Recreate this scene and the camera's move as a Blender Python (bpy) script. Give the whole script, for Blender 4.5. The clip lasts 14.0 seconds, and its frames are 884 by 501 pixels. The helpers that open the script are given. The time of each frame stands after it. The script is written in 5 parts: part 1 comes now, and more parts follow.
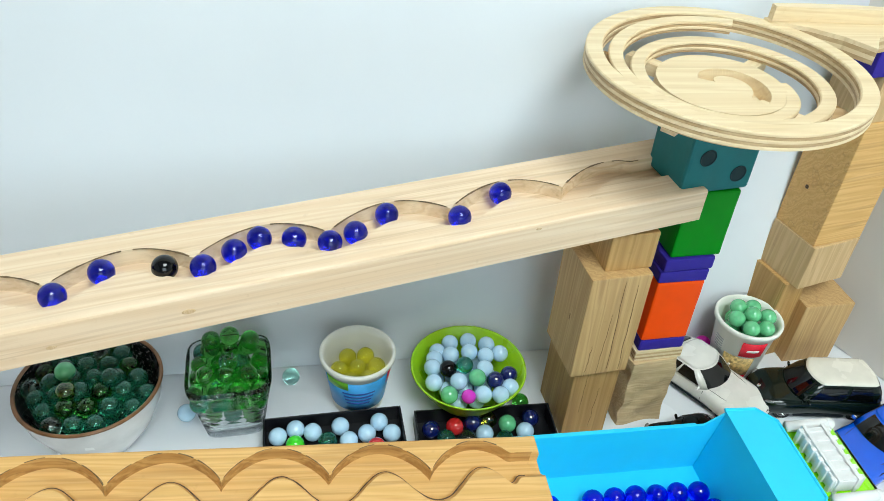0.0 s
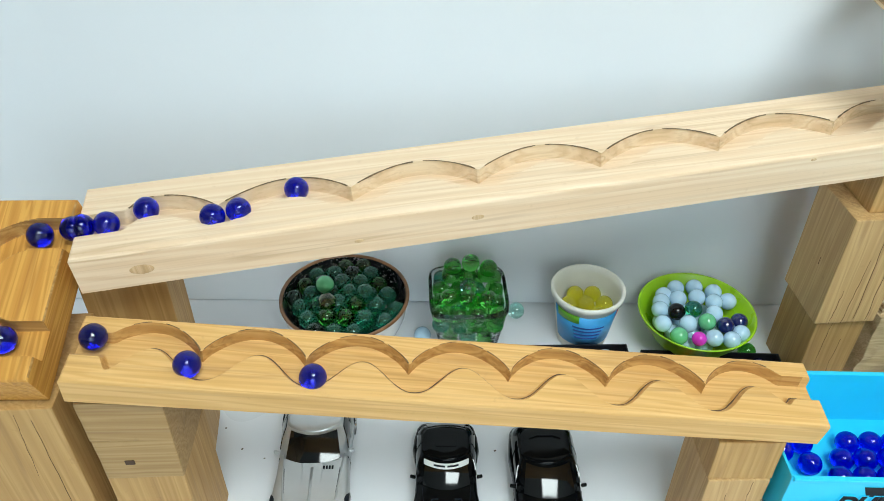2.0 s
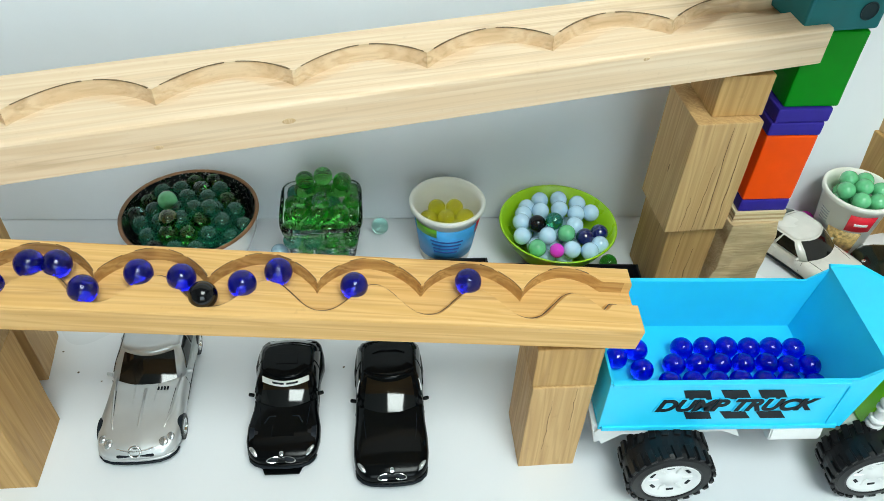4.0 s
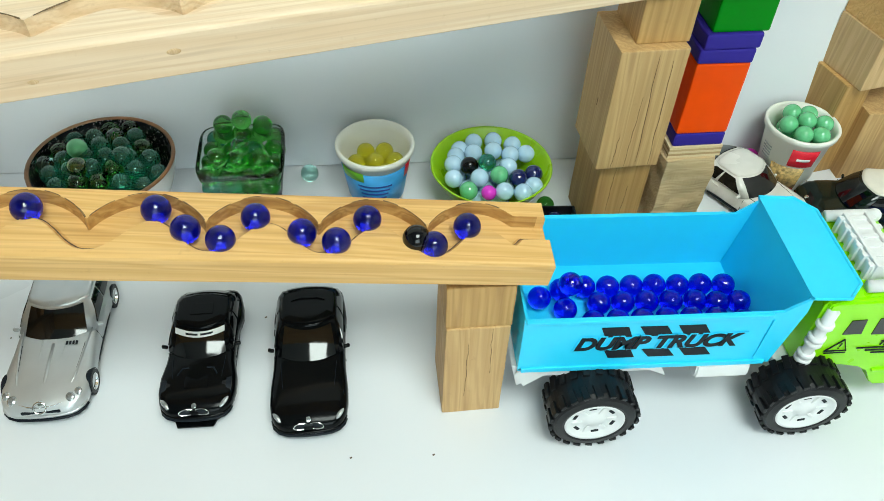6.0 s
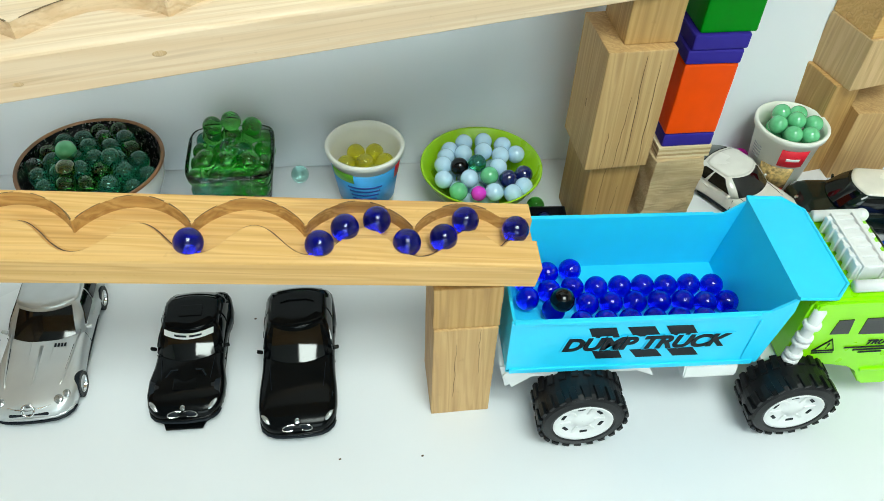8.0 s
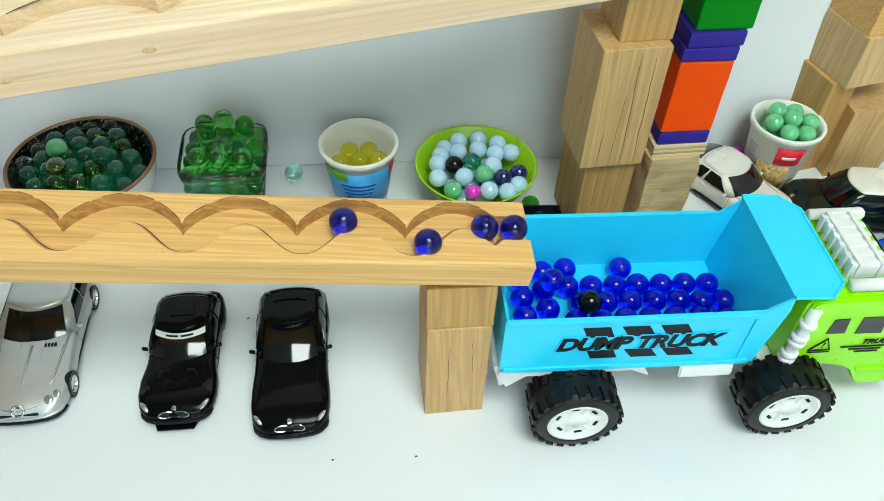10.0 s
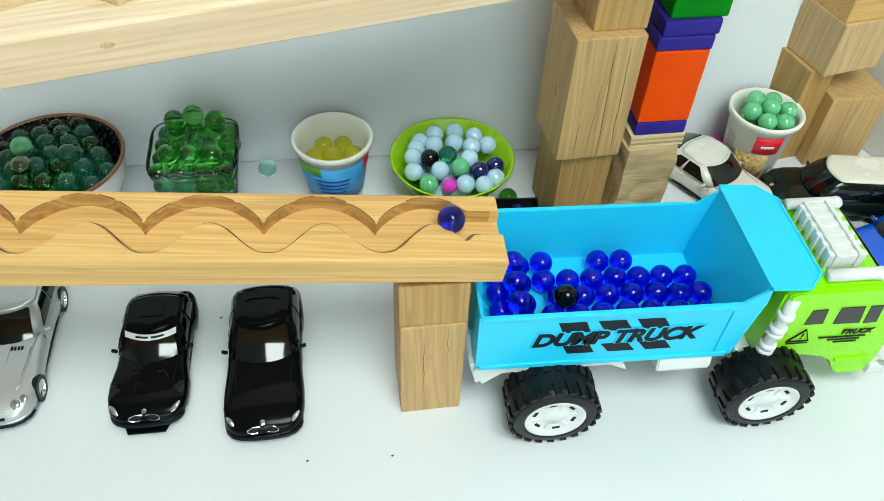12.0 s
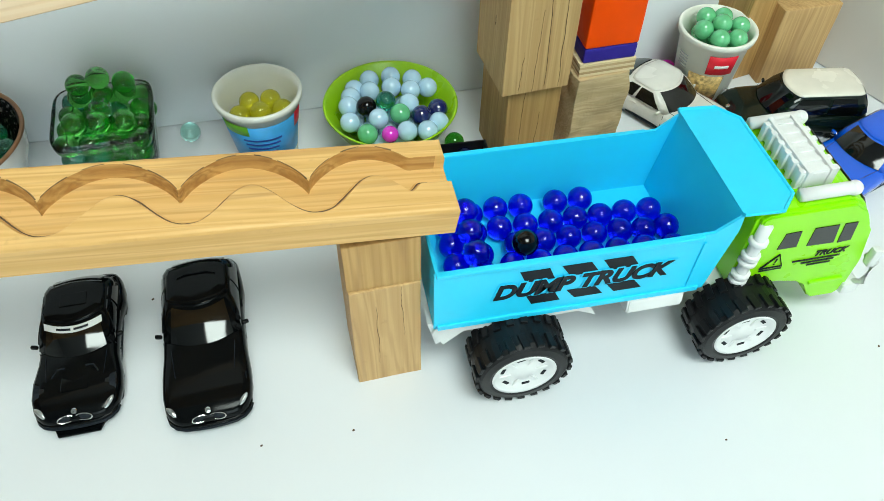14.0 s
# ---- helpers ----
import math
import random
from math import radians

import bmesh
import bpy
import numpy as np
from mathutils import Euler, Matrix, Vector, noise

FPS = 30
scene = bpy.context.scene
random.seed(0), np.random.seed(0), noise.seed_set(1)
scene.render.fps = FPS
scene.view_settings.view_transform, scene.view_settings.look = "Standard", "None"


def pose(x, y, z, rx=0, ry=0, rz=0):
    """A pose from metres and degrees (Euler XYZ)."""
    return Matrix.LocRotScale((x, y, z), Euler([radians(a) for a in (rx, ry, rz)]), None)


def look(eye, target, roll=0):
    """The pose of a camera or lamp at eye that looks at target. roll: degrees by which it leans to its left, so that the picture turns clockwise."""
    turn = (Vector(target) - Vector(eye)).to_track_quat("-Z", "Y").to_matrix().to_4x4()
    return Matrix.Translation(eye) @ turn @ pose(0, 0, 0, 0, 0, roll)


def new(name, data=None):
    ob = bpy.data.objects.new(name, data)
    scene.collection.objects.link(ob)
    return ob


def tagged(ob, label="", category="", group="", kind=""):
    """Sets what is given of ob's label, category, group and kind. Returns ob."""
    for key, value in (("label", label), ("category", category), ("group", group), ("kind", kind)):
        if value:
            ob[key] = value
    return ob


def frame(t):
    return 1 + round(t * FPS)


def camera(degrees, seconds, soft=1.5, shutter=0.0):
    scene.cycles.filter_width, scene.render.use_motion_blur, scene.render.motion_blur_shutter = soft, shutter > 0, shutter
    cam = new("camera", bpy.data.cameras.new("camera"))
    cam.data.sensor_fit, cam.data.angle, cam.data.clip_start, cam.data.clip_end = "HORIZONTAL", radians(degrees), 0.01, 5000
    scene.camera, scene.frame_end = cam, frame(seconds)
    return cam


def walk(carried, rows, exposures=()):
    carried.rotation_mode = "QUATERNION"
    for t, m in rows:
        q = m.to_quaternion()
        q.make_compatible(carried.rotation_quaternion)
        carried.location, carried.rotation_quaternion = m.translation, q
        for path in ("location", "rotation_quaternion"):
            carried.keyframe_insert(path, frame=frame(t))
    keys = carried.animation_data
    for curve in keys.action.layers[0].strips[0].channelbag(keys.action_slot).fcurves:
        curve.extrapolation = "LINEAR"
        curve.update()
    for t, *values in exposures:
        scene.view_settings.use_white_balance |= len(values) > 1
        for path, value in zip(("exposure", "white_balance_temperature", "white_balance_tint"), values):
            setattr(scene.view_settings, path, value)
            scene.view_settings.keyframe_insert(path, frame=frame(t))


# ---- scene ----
cam = camera(60.3, 14.0, soft=0.6)
PATH = [
    (0, (-0.0300, -0.0012, 0.5388), (0.3588, 1.8744, -0.9072), 4.6),
    (0.1, (-0.0451, -0.0062, 0.5360), (0.2962, 1.8752, -0.9117), 4.41),
    (0.2, (-0.0579, -0.0105, 0.5336), (0.2432, 1.8759, -0.9155), 4.26),
    (0.3, (-0.0711, -0.0149, 0.5312), (0.1884, 1.8767, -0.9194), 4.09),
    (0.4, (-0.0842, -0.0193, 0.5288), (0.1341, 1.8774, -0.9233), 3.93),
    (0.5, (-0.0948, -0.0228, 0.5268), (0.0900, 1.8780, -0.9264), 3.8),
    (1, (-0.1152, -0.0348, 0.5196), (-0.0384, 1.8696, -0.9396), 2.0),
    (1.5, (-0.1236, -0.0408, 0.5136), (-0.0924, 1.8612, -0.9492), 1.1),
    (2, (-0.1260, -0.0420, 0.5112), (-0.1440, 1.8456, -0.9720), 0.2),
    (2.5, (-0.1164, -0.0420, 0.5088), (-0.1308, 1.8132, -1.0140), 0.3),
    (3, (-0.0888, -0.0396, 0.4992), (-0.0540, 1.7796, -1.0656), 1.1),
    (3.5, (-0.0624, -0.0384, 0.4932), (0.0228, 1.7400, -1.1160), 1.9),
    (4, (-0.0420, -0.0336, 0.4884), (0.0960, 1.7016, -1.1640), 2.7),
    (4.2, (-0.0300, -0.0336, 0.4836), (0.1260, 1.6860, -1.1820), 2.8),
    (6.3, (0.0084, -0.0312, 0.4620), (0.1848, 1.6200, -1.2720), 2.3),
    (6.5, (0.0084, -0.0312, 0.4620), (0.1848, 1.6212, -1.2696), 2.2),
    (7, (0.0084, -0.0324, 0.4620), (0.1860, 1.6248, -1.2648), 2.3),
    (7.5, (0.0120, -0.0312, 0.4620), (0.1908, 1.6224, -1.2684), 2.3),
    (8, (0.0144, -0.0312, 0.4632), (0.1968, 1.6200, -1.2696), 2.4),
    (10.5, (0.0192, -0.0276, 0.4596), (0.2112, 1.6188, -1.2756), 2.6),
    (11, (0.0240, -0.0264, 0.4584), (0.2196, 1.6188, -1.2792), 2.6),
    (11.5, (0.0264, -0.0240, 0.4560), (0.2364, 1.6140, -1.2852), 2.7),
    (12, (0.0276, -0.0216, 0.4560), (0.2532, 1.6044, -1.2960), 2.7),
    (12.5, (0.0300, -0.0180, 0.4524), (0.2592, 1.6008, -1.3044), 2.5),
    (13, (0.0336, -0.0144, 0.4476), (0.2664, 1.5924, -1.3188), 1.9),
    (13.5, (0.0360, -0.0108, 0.4428), (0.3012, 1.5696, -1.3428), 1.5),
    (14, (0.0360, 0.0048, 0.4248), (0.3876, 1.5012, -1.4196), 1.6),
]
walk(cam, [(t, look(eye, target, roll)) for t, eye, target, roll in PATH], [(0, 0, 6250, 10), (2.5, 0, 6300, 10), (6, 0, 6500, 5), (14, 0, 6500, 4)])

# ---------------------------------------------------------------- light
ROOM = dict(x0=-1.6, x1=1.7, y0=-2.0, y1=0.60, z0=-0.74, z1=1.75)

world = bpy.data.worlds.new("world")
scene.world = world
world.use_nodes = True
sky = world.node_tree.nodes.new("ShaderNodeTexSky")
sky.sky_type, sky.sun_disc = "NISHITA", False
sky.sun_elevation, sky.sun_rotation = radians(40), radians(200)
world.node_tree.nodes["Background"].inputs["Strength"].default_value = 0.1
world.node_tree.links.new(sky.outputs[0], world.node_tree.nodes["Background"].inputs["Color"])


def area_lamp(name, m, sx, sy, watts, colour):
    lamp = bpy.data.lights.new(name, "AREA")
    lamp.shape, lamp.size, lamp.size_y, lamp.energy, lamp.color = "RECTANGLE", sx, sy, watts, colour
    ob = new(name, lamp)
    ob.matrix_world = m
    return ob


PANEL = (0.28, -0.56, 1.70)
area_lamp("ceiling_panel_light", look(PANEL, (PANEL[0], PANEL[1] + 0.001, 0)), 0.78, 0.78, 24, (0.86, 1.0, 0.95))
area_lamp("window_daylight", look((0.2, -1.97, 1.08), (0.2, 0.5, 0.05)), 1.35, 1.1, 17, (0.82, 1.0, 1.0))

# ---------------------------------------------------------------- materials


class Nodes:
    """Short way to write a node material."""

    def __init__(self, name):
        self.mat = bpy.data.materials.new(name)
        self.mat.use_nodes = True
        self.tree = self.mat.node_tree
        self.bsdf = self.tree.nodes["Principled BSDF"]

    def add(self, kind, **values):
        n = self.tree.nodes.new("ShaderNode" + kind)
        for k, v in values.items():
            n.inputs[k.replace("_", " ")].default_value = v
        return n

    def link(self, a, b):
        self.tree.links.new(a, b)

    def ramp(self, fac, stops):
        r = self.add("ValToRGB")
        els = r.color_ramp.elements
        while len(els) < len(stops):
            els.new(0.5)
        for e, (p, c) in zip(els, stops):
            e.position, e.color = p, (*c, 1)
        self.link(fac, r.inputs[0])
        return r.outputs[0]

    def mix(self, fac, a, b, mode="MIX"):
        n = self.tree.nodes.new("ShaderNodeMix")
        n.data_type, n.blend_type = "RGBA", mode
        for sock, v in ((n.inputs[0], fac), (n.inputs[6], a), (n.inputs[7], b)):
            if isinstance(v, (int, float)):
                sock.default_value = v
            elif isinstance(v, tuple):
                sock.default_value = (*v, 1)
            else:
                self.link(v, sock)
        return n.outputs[2]

    def coords(self, scale, shift=None):
        tc = self.add("TexCoord")
        mp = self.add("Mapping")
        mp.inputs["Scale"].default_value = scale
        self.link(tc.outputs["Object"], mp.inputs[0])
        if shift is not None:
            cm = self.add("CombineXYZ")
            for i in range(3):
                self.link(shift, cm.inputs[i])
            self.link(cm.outputs[0], mp.inputs["Location"])
        return mp.outputs[0]

    def noise(self, vec, scale, detail=3.0, rough=0.5):
        n = self.add("TexNoise", Scale=scale, Detail=detail, Roughness=rough)
        self.link(vec, n.inputs["Vector"])
        return n.outputs[0]

    def bump(self, height, strength, distance=0.001):
        b = self.add("Bump", Strength=strength, Distance=distance)
        self.link(height, b.inputs["Height"])
        self.link(b.outputs[0], self.bsdf.inputs["Normal"])


def wood(name, light, mid, dark, axis="x", ring=55.0, rough=0.55, stain=0.35):
    """Sawn pine: faint growth bands drawn out along one axis, a few strong dark lines, fine grain, blotches."""
    m = Nodes(name)
    info = m.add("ObjectInfo")
    k = m.add("Math")
    k.operation = "MULTIPLY"
    k.inputs[1].default_value = 7.3
    m.link(info.outputs["Random"], k.inputs[0])
    st = {"x": (0.05, 1, 1), "y": (1, 0.05, 1), "z": (1, 1, 0.05)}[axis]
    v = m.coords(st, k.outputs[0])
    wave = m.add("TexWave", Scale=ring * 0.8, Distortion=9.0, Detail=3.0)
    wave.inputs["Detail Scale"].default_value = 1.1
    wave.wave_type, wave.bands_direction = "BANDS", "DIAGONAL"
    m.link(v, wave.inputs["Vector"])
    half = tuple(0.5 * a + 0.5 * b for a, b in zip(light, mid))
    bands = m.ramp(wave.outputs[0], [(0.0, mid), (0.40, half), (0.62, light), (0.90, light), (1.0, mid)])
    lines = m.noise(v, 110, 2, 0.4)
    lined = m.mix(m.ramp(lines, [(0.60, (0, 0, 0)), (0.66, (0.40, 0.40, 0.40)), (0.72, (0, 0, 0))]), bands, dark)
    fine = m.noise(m.coords(tuple(c if c < 1 else 5.0 for c in st), k.outputs[0]), 95, 3, 0.6)
    grain = m.mix(m.ramp(fine, [(0.34, (0.22, 0.22, 0.22)), (0.52, (0, 0, 0))]), lined, dark)
    blot = m.noise(m.coords((1, 1, 1), k.outputs[0]), 17, 4, 0.6)
    tone = m.mix(m.ramp(blot, [(0.42, (0, 0, 0)), (0.75, (stain,) * 3)]), grain, mid)
    soil = m.noise(m.coords((1, 1, 1), k.outputs[0]), 120, 4, 0.7)
    tone = m.mix(m.ramp(soil, [(0.62, (0, 0, 0)), (0.78, (0.30, 0.30, 0.30))]), tone, dark)
    m.link(tone, m.bsdf.inputs["Base Color"])
    m.link(m.ramp(fine, [(0.3, (rough + 0.12,) * 3), (0.7, (rough - 0.08,) * 3)]), m.bsdf.inputs["Roughness"])
    m.bump(fine, 0.2, 0.0004)
    return m.mat


def plain(name, colour, rough=0.4, metal=0.0, vary=0.06, bump=0.0, coat=0.0, scale=60.0, wear=None, shine=0.5, worn=0.66):
    """Paint or plastic with a slight mottle and, where asked, scuffs."""
    m = Nodes(name)
    v = m.coords((1, 1, 1))
    n = m.noise(v, scale, 4)
    lo = tuple(c * (1 - vary) for c in colour)
    hi = tuple(min(1, c * (1 + vary)) for c in colour)
    col = m.ramp(n, [(0.3, lo), (0.7, hi)])
    if wear:
        spots = m.noise(v, scale * 5, 5, 0.7)
        col = m.mix(m.ramp(spots, [(worn, (0, 0, 0)), (worn + 0.08, (0.8, 0.8, 0.8))]), col, wear)
    m.link(col, m.bsdf.inputs["Base Color"])
    m.link(m.ramp(m.noise(v, scale * 0.6, 3), [(0.3, (max(0.02, rough - 0.06),) * 3), (0.7, (rough + 0.08,) * 3)]), m.bsdf.inputs["Roughness"])
    m.bsdf.inputs["Metallic"].default_value = metal
    m.bsdf.inputs["Specular IOR Level"].default_value = shine
    m.bsdf.inputs["Coat Weight"].default_value = coat
    m.bsdf.inputs["Coat Roughness"].default_value = 0.05
    if bump:
        m.bump(n, bump, 0.0005)
    return m.mat


def glass(name, colour, rough=0.02, ior=1.5, cloud=0.0, coat=1.0):
    m = Nodes(name)
    v = m.coords((1, 1, 1))
    n = m.noise(v, 120, 2)
    m.link(m.ramp(n, [(0.3, tuple(c * 0.85 for c in colour)), (0.7, colour)]), m.bsdf.inputs["Base Color"])
    m.bsdf.inputs["Transmission Weight"].default_value = 1.0 - cloud
    m.bsdf.inputs["Roughness"].default_value = rough
    m.bsdf.inputs["IOR"].default_value = ior
    m.bsdf.inputs["Coat Weight"].default_value = coat
    m.bsdf.inputs["Coat Roughness"].default_value = 0.02
    return m.mat


WHITE_TOP = plain("white_laminate", (0.74, 0.755, 0.79), 0.32, vary=0.02, scale=6, bump=0.03)
BOARD = plain("white_board", (0.78, 0.81, 0.85), 0.5, vary=0.025, scale=5, bump=0.04)
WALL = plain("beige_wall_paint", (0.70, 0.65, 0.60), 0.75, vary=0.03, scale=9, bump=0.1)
# unseen walls and ceiling: the room's dimness is put into this grey
ROOM_WALL_DIM = plain("dimmed_grey_wall_paint", (0.42, 0.43, 0.42), 0.8, vary=0.03, scale=3)
FLOOR = plain("grey_floor", (0.30, 0.28, 0.26), 0.5, vary=0.1, scale=4)
PINE_PALE = wood("pale_pine", (0.88, 0.68, 0.48), (0.82, 0.60, 0.39), (0.52, 0.32, 0.16), "x", 48)
PINE_WARM = wood("warm_pine", (0.75, 0.455, 0.17), (0.67, 0.38, 0.12), (0.41, 0.20, 0.06), "x", 75)
PINE_ORANGE = wood("oiled_pine", (0.68, 0.35, 0.07), (0.56, 0.25, 0.04), (0.32, 0.12, 0.02), "y", 80)
BLOCK = wood("sawn_block", (0.61, 0.39, 0.17), (0.53, 0.32, 0.13), (0.31, 0.16, 0.06), "z", 70)
BLOCK_PALE = wood("pale_block", (0.66, 0.45, 0.23), (0.58, 0.38, 0.18), (0.38, 0.22, 0.10), "z", 60)
# brown pine; on the left posts it also paints in shade
BLOCK_DARK = wood("brown_and_shaded_block", (0.54, 0.32, 0.115), (0.46, 0.26, 0.085), (0.25, 0.12, 0.04), "z", 55)
# cross-sawn pine with the left post's shade mixed into its browns
BLOCK_CROSS_SHADED = wood("shaded_crosswise_block", (0.44, 0.28, 0.12), (0.37, 0.22, 0.085), (0.20, 0.10, 0.04), "x", 60, 0.65, 0.5)
CHIP = wood("rough_chipped_wood", (0.66, 0.50, 0.29), (0.56, 0.40, 0.22), (0.28, 0.17, 0.08), "x", 90, 0.8, 0.8)
PLY = wood("birch_plywood", (0.84, 0.68, 0.44), (0.78, 0.60, 0.36), (0.60, 0.42, 0.22), "x", 35)
PLY_EDGE = wood("plywood_dark_ply", (0.60, 0.41, 0.22), (0.52, 0.34, 0.17), (0.34, 0.20, 0.09), "x", 35)
PENCIL = plain("pencil_line", (0.11, 0.06, 0.03), 0.7)
# router burn on the lower track, painted groove shading on the turning block
PINE_BURNT_SHADED = wood("burnt_and_shaded_pine", (0.56, 0.32, 0.105), (0.44, 0.22, 0.06), (0.20, 0.08, 0.02), "x", 60)
# a little darker than pale_pine, for the upper channel's back wall
PINE_PALE_CUT = wood("darker_cut_pine", (0.80, 0.63, 0.43), (0.72, 0.53, 0.33), (0.42, 0.26, 0.12), "x", 48)
GROOVE = plain("burnt_groove_edge", (0.17, 0.10, 0.045), 0.7, vary=0.5, scale=220)
NAIL = plain("rusty_nail_head", (0.09, 0.05, 0.03), 0.5, 0.6)
TEAL = plain("teal_foam", (0.0, 0.14, 0.15), 0.6, vary=0.1)
GREEN = plain("green_painted_wood", (0.0, 0.23, 0.003), 0.5, vary=0.06, shine=0.2)
NAVY = plain("purple_blue_painted_wood", (0.035, 0.022, 0.28), 0.5, shine=0.2)
ORANGE = plain("orange_painted_wood", (0.92, 0.075, 0.0), 0.45, vary=0.04, shine=0.25)
SKYBLUE = plain("cyan_plastic", (0.03, 0.62, 0.94), 0.38, vary=0.02, coat=0.1)
LIME = plain("lime_plastic", (0.30, 0.80, 0.0), 0.3, vary=0.02, coat=0.2)
WHITE_PL = plain("white_plastic", (0.74, 0.74, 0.74), 0.35, vary=0.02)
RUBBER = plain("black_tyre_plastic", (0.005, 0.005, 0.006), 0.42, vary=0.15, shine=0.3)
INK = plain("black_print", (0.006, 0.009, 0.014), 0.5, shine=0.2)
BLACK_PAINT = plain("gloss_black_paint", (0.002, 0.0025, 0.003), 0.10, coat=0.0, shine=0.14)
BLACK_GREEN = plain("dark_green_paint", (0.004, 0.010, 0.008), 0.15, coat=0.2, shine=0.3)
SILVER_PAINT = plain("silver_paint", (0.55, 0.56, 0.57), 0.34, 0.6, coat=0.4, vary=0.05)
CREAM_PAINT = plain("cream_paint", (0.76, 0.71, 0.62), 0.25, coat=0.6)
WHITE_PAINT = plain("white_car_paint", (0.74, 0.71, 0.66), 0.25, coat=0.6)
BLUE_PAINT = plain("blue_car_paint", (0.0, 0.10, 0.72), 0.18, coat=1.0)
WINDOW = plain("dark_tinted_window", (0.002, 0.0025, 0.003), 0.06, coat=0.3)
CHROME = plain("chrome", (0.75, 0.75, 0.75), 0.12, 1.0)
LAMP_GLASS = plain("headlamp_lens", (0.40, 0.41, 0.42), 0.10, 0.6, coat=1.0, vary=0.5, scale=400)
RED = plain("red_print", (0.75, 0.01, 0.03), 0.4)
LABEL_BLUE = plain("pale_blue_print", (0.06, 0.36, 0.75), 0.4, vary=0.25, scale=40)
LABEL_GREEN = plain("green_print", (0.16, 0.45, 0.02), 0.4)
LABEL_FOOD = plain("mottled_food_print", (0.48, 0.32, 0.12), 0.45, vary=0.7, scale=260, wear=(0.75, 0.7, 0.5))
INK_BLUE = plain("dark_blue_print", (0.01, 0.05, 0.30), 0.4)
CUP_WHITE = plain("cream_white_cup", (0.82, 0.81, 0.74), 0.35, vary=0.02)
LIME_BOWL = plain("lime_green_bowl", (0.34, 0.62, 0.01), 0.3, vary=0.04, coat=0.3)
BOWL_WHITE = plain("glazed_white_bowl", (0.78, 0.75, 0.72), 0.2, coat=0.6)
BOWL_INSIDE = plain("speckled_dark_bowl_inside", (0.012, 0.013, 0.016), 0.25, scale=70, wear=(0.62, 0.62, 0.58), worn=0.56)
BOWL_RIM = plain("brown_bowl_rim", (0.22, 0.10, 0.04), 0.35, vary=0.3)
TRAY = plain("black_tray_plastic", (0.006, 0.006, 0.008), 0.35)
PINK = plain("magenta_plastic", (0.75, 0.01, 0.45), 0.35)
RED_PL = plain("red_plastic", (0.85, 0.02, 0.05), 0.3)
CLEAR = glass("clear_glass", (0.96, 0.99, 0.98), 0.0, 1.24, coat=0.0)

M_BLUE = glass("cobalt_glass", (0.006, 0.014, 0.90), 0.0, cloud=0.015, coat=0.0)
M_BLACK = plain("black_glass", (0.002, 0.002, 0.003), 0.05, coat=0.2, shine=0.35)
M_GREEN = glass("bottle_green_glass", (0.16, 0.66, 0.12), 0.0, cloud=0.0, coat=0.0)
M_TEAL = glass("sea_green_glass", (0.08, 0.50, 0.34), 0.0, cloud=0.10, coat=0.0)
M_AQUA = glass("aqua_glass", (0.58, 0.92, 0.84), 0.0, coat=0.0)
M_YELLOW = glass("yellow_glass", (1.0, 0.94, 0.06), 0.0, cloud=0.28, coat=0.0)
M_WHITE = plain("milky_pale_blue_glass", (0.48, 0.69, 0.86), 0.08, coat=0.6, vary=0.05, scale=200)
M_JADE = plain("jade_green_glass", (0.14, 0.52, 0.24), 0.08, coat=0.6, vary=0.12, scale=200)
M_LIME = plain("bright_green_glass", (0.06, 0.65, 0.02), 0.08, coat=0.6)
M_OLIVE = glass("olive_yellow_glass", (0.55, 0.62, 0.05), 0.02)
M_NAVY = plain("navy_glass", (0.006, 0.012, 0.10), 0.05, coat=1.0)
M_RED = plain("red_glass", (0.6, 0.02, 0.02), 0.08, coat=1.0)
M_MAGENTA = plain("magenta_glass", (0.75, 0.03, 0.6), 0.08, coat=0.6)

# ---------------------------------------------------------------- mesh helpers


def mesh_of(name, bm, mats, smooth=False):
    bmesh.ops.recalc_face_normals(bm, faces=bm.faces[:])
    me = bpy.data.meshes.new(name)
    bm.to_mesh(me)
    bm.free()
    for m in mats if isinstance(mats, (list, tuple)) else [mats]:
        me.materials.append(m)
    if smooth:
        for p in me.polygons:
            p.use_smooth = True
    return me


def part(name, bm, material, parent=None, label="", smooth=False, m=None):
    """Links a bmesh as one mesh object, under a thing or a part."""
    ob = new(name, mesh_of(name, bm, material, smooth))
    if parent is not None:
        ob.parent = parent
    if m is not None:
        ob.matrix_basis = m
    if label:
        ob["label"] = label
    return ob


def thing(name, m, label, category, group="", kind=""):
    ob = new(name)
    ob.empty_display_size = 0.01
    ob.matrix_basis = m
    return tagged(ob, label, category, group, kind)


def box(sx, sy, sz, at=(0, 0, 0), bevel=0.0008, seg=2, m=None, bm=None):
    """A bevelled box, at its centre."""
    out = bmesh.new()
    bmesh.ops.create_cube(out, size=1, matrix=Matrix.Diagonal((sx, sy, sz, 1)))
    if bevel:
        bmesh.ops.bevel(out, geom=out.edges[:], offset=bevel, segments=seg, affect="EDGES", profile=0.6)
    bmesh.ops.transform(out, matrix=Matrix.Translation(at) @ (m or Matrix()), verts=out.verts)
    return join(bm, out) if bm else out


def join(bm, other):
    me = bpy.data.meshes.new("tmp")
    other.to_mesh(me)
    other.free()
    bm.from_mesh(me)
    bpy.data.meshes.remove(me)
    return bm


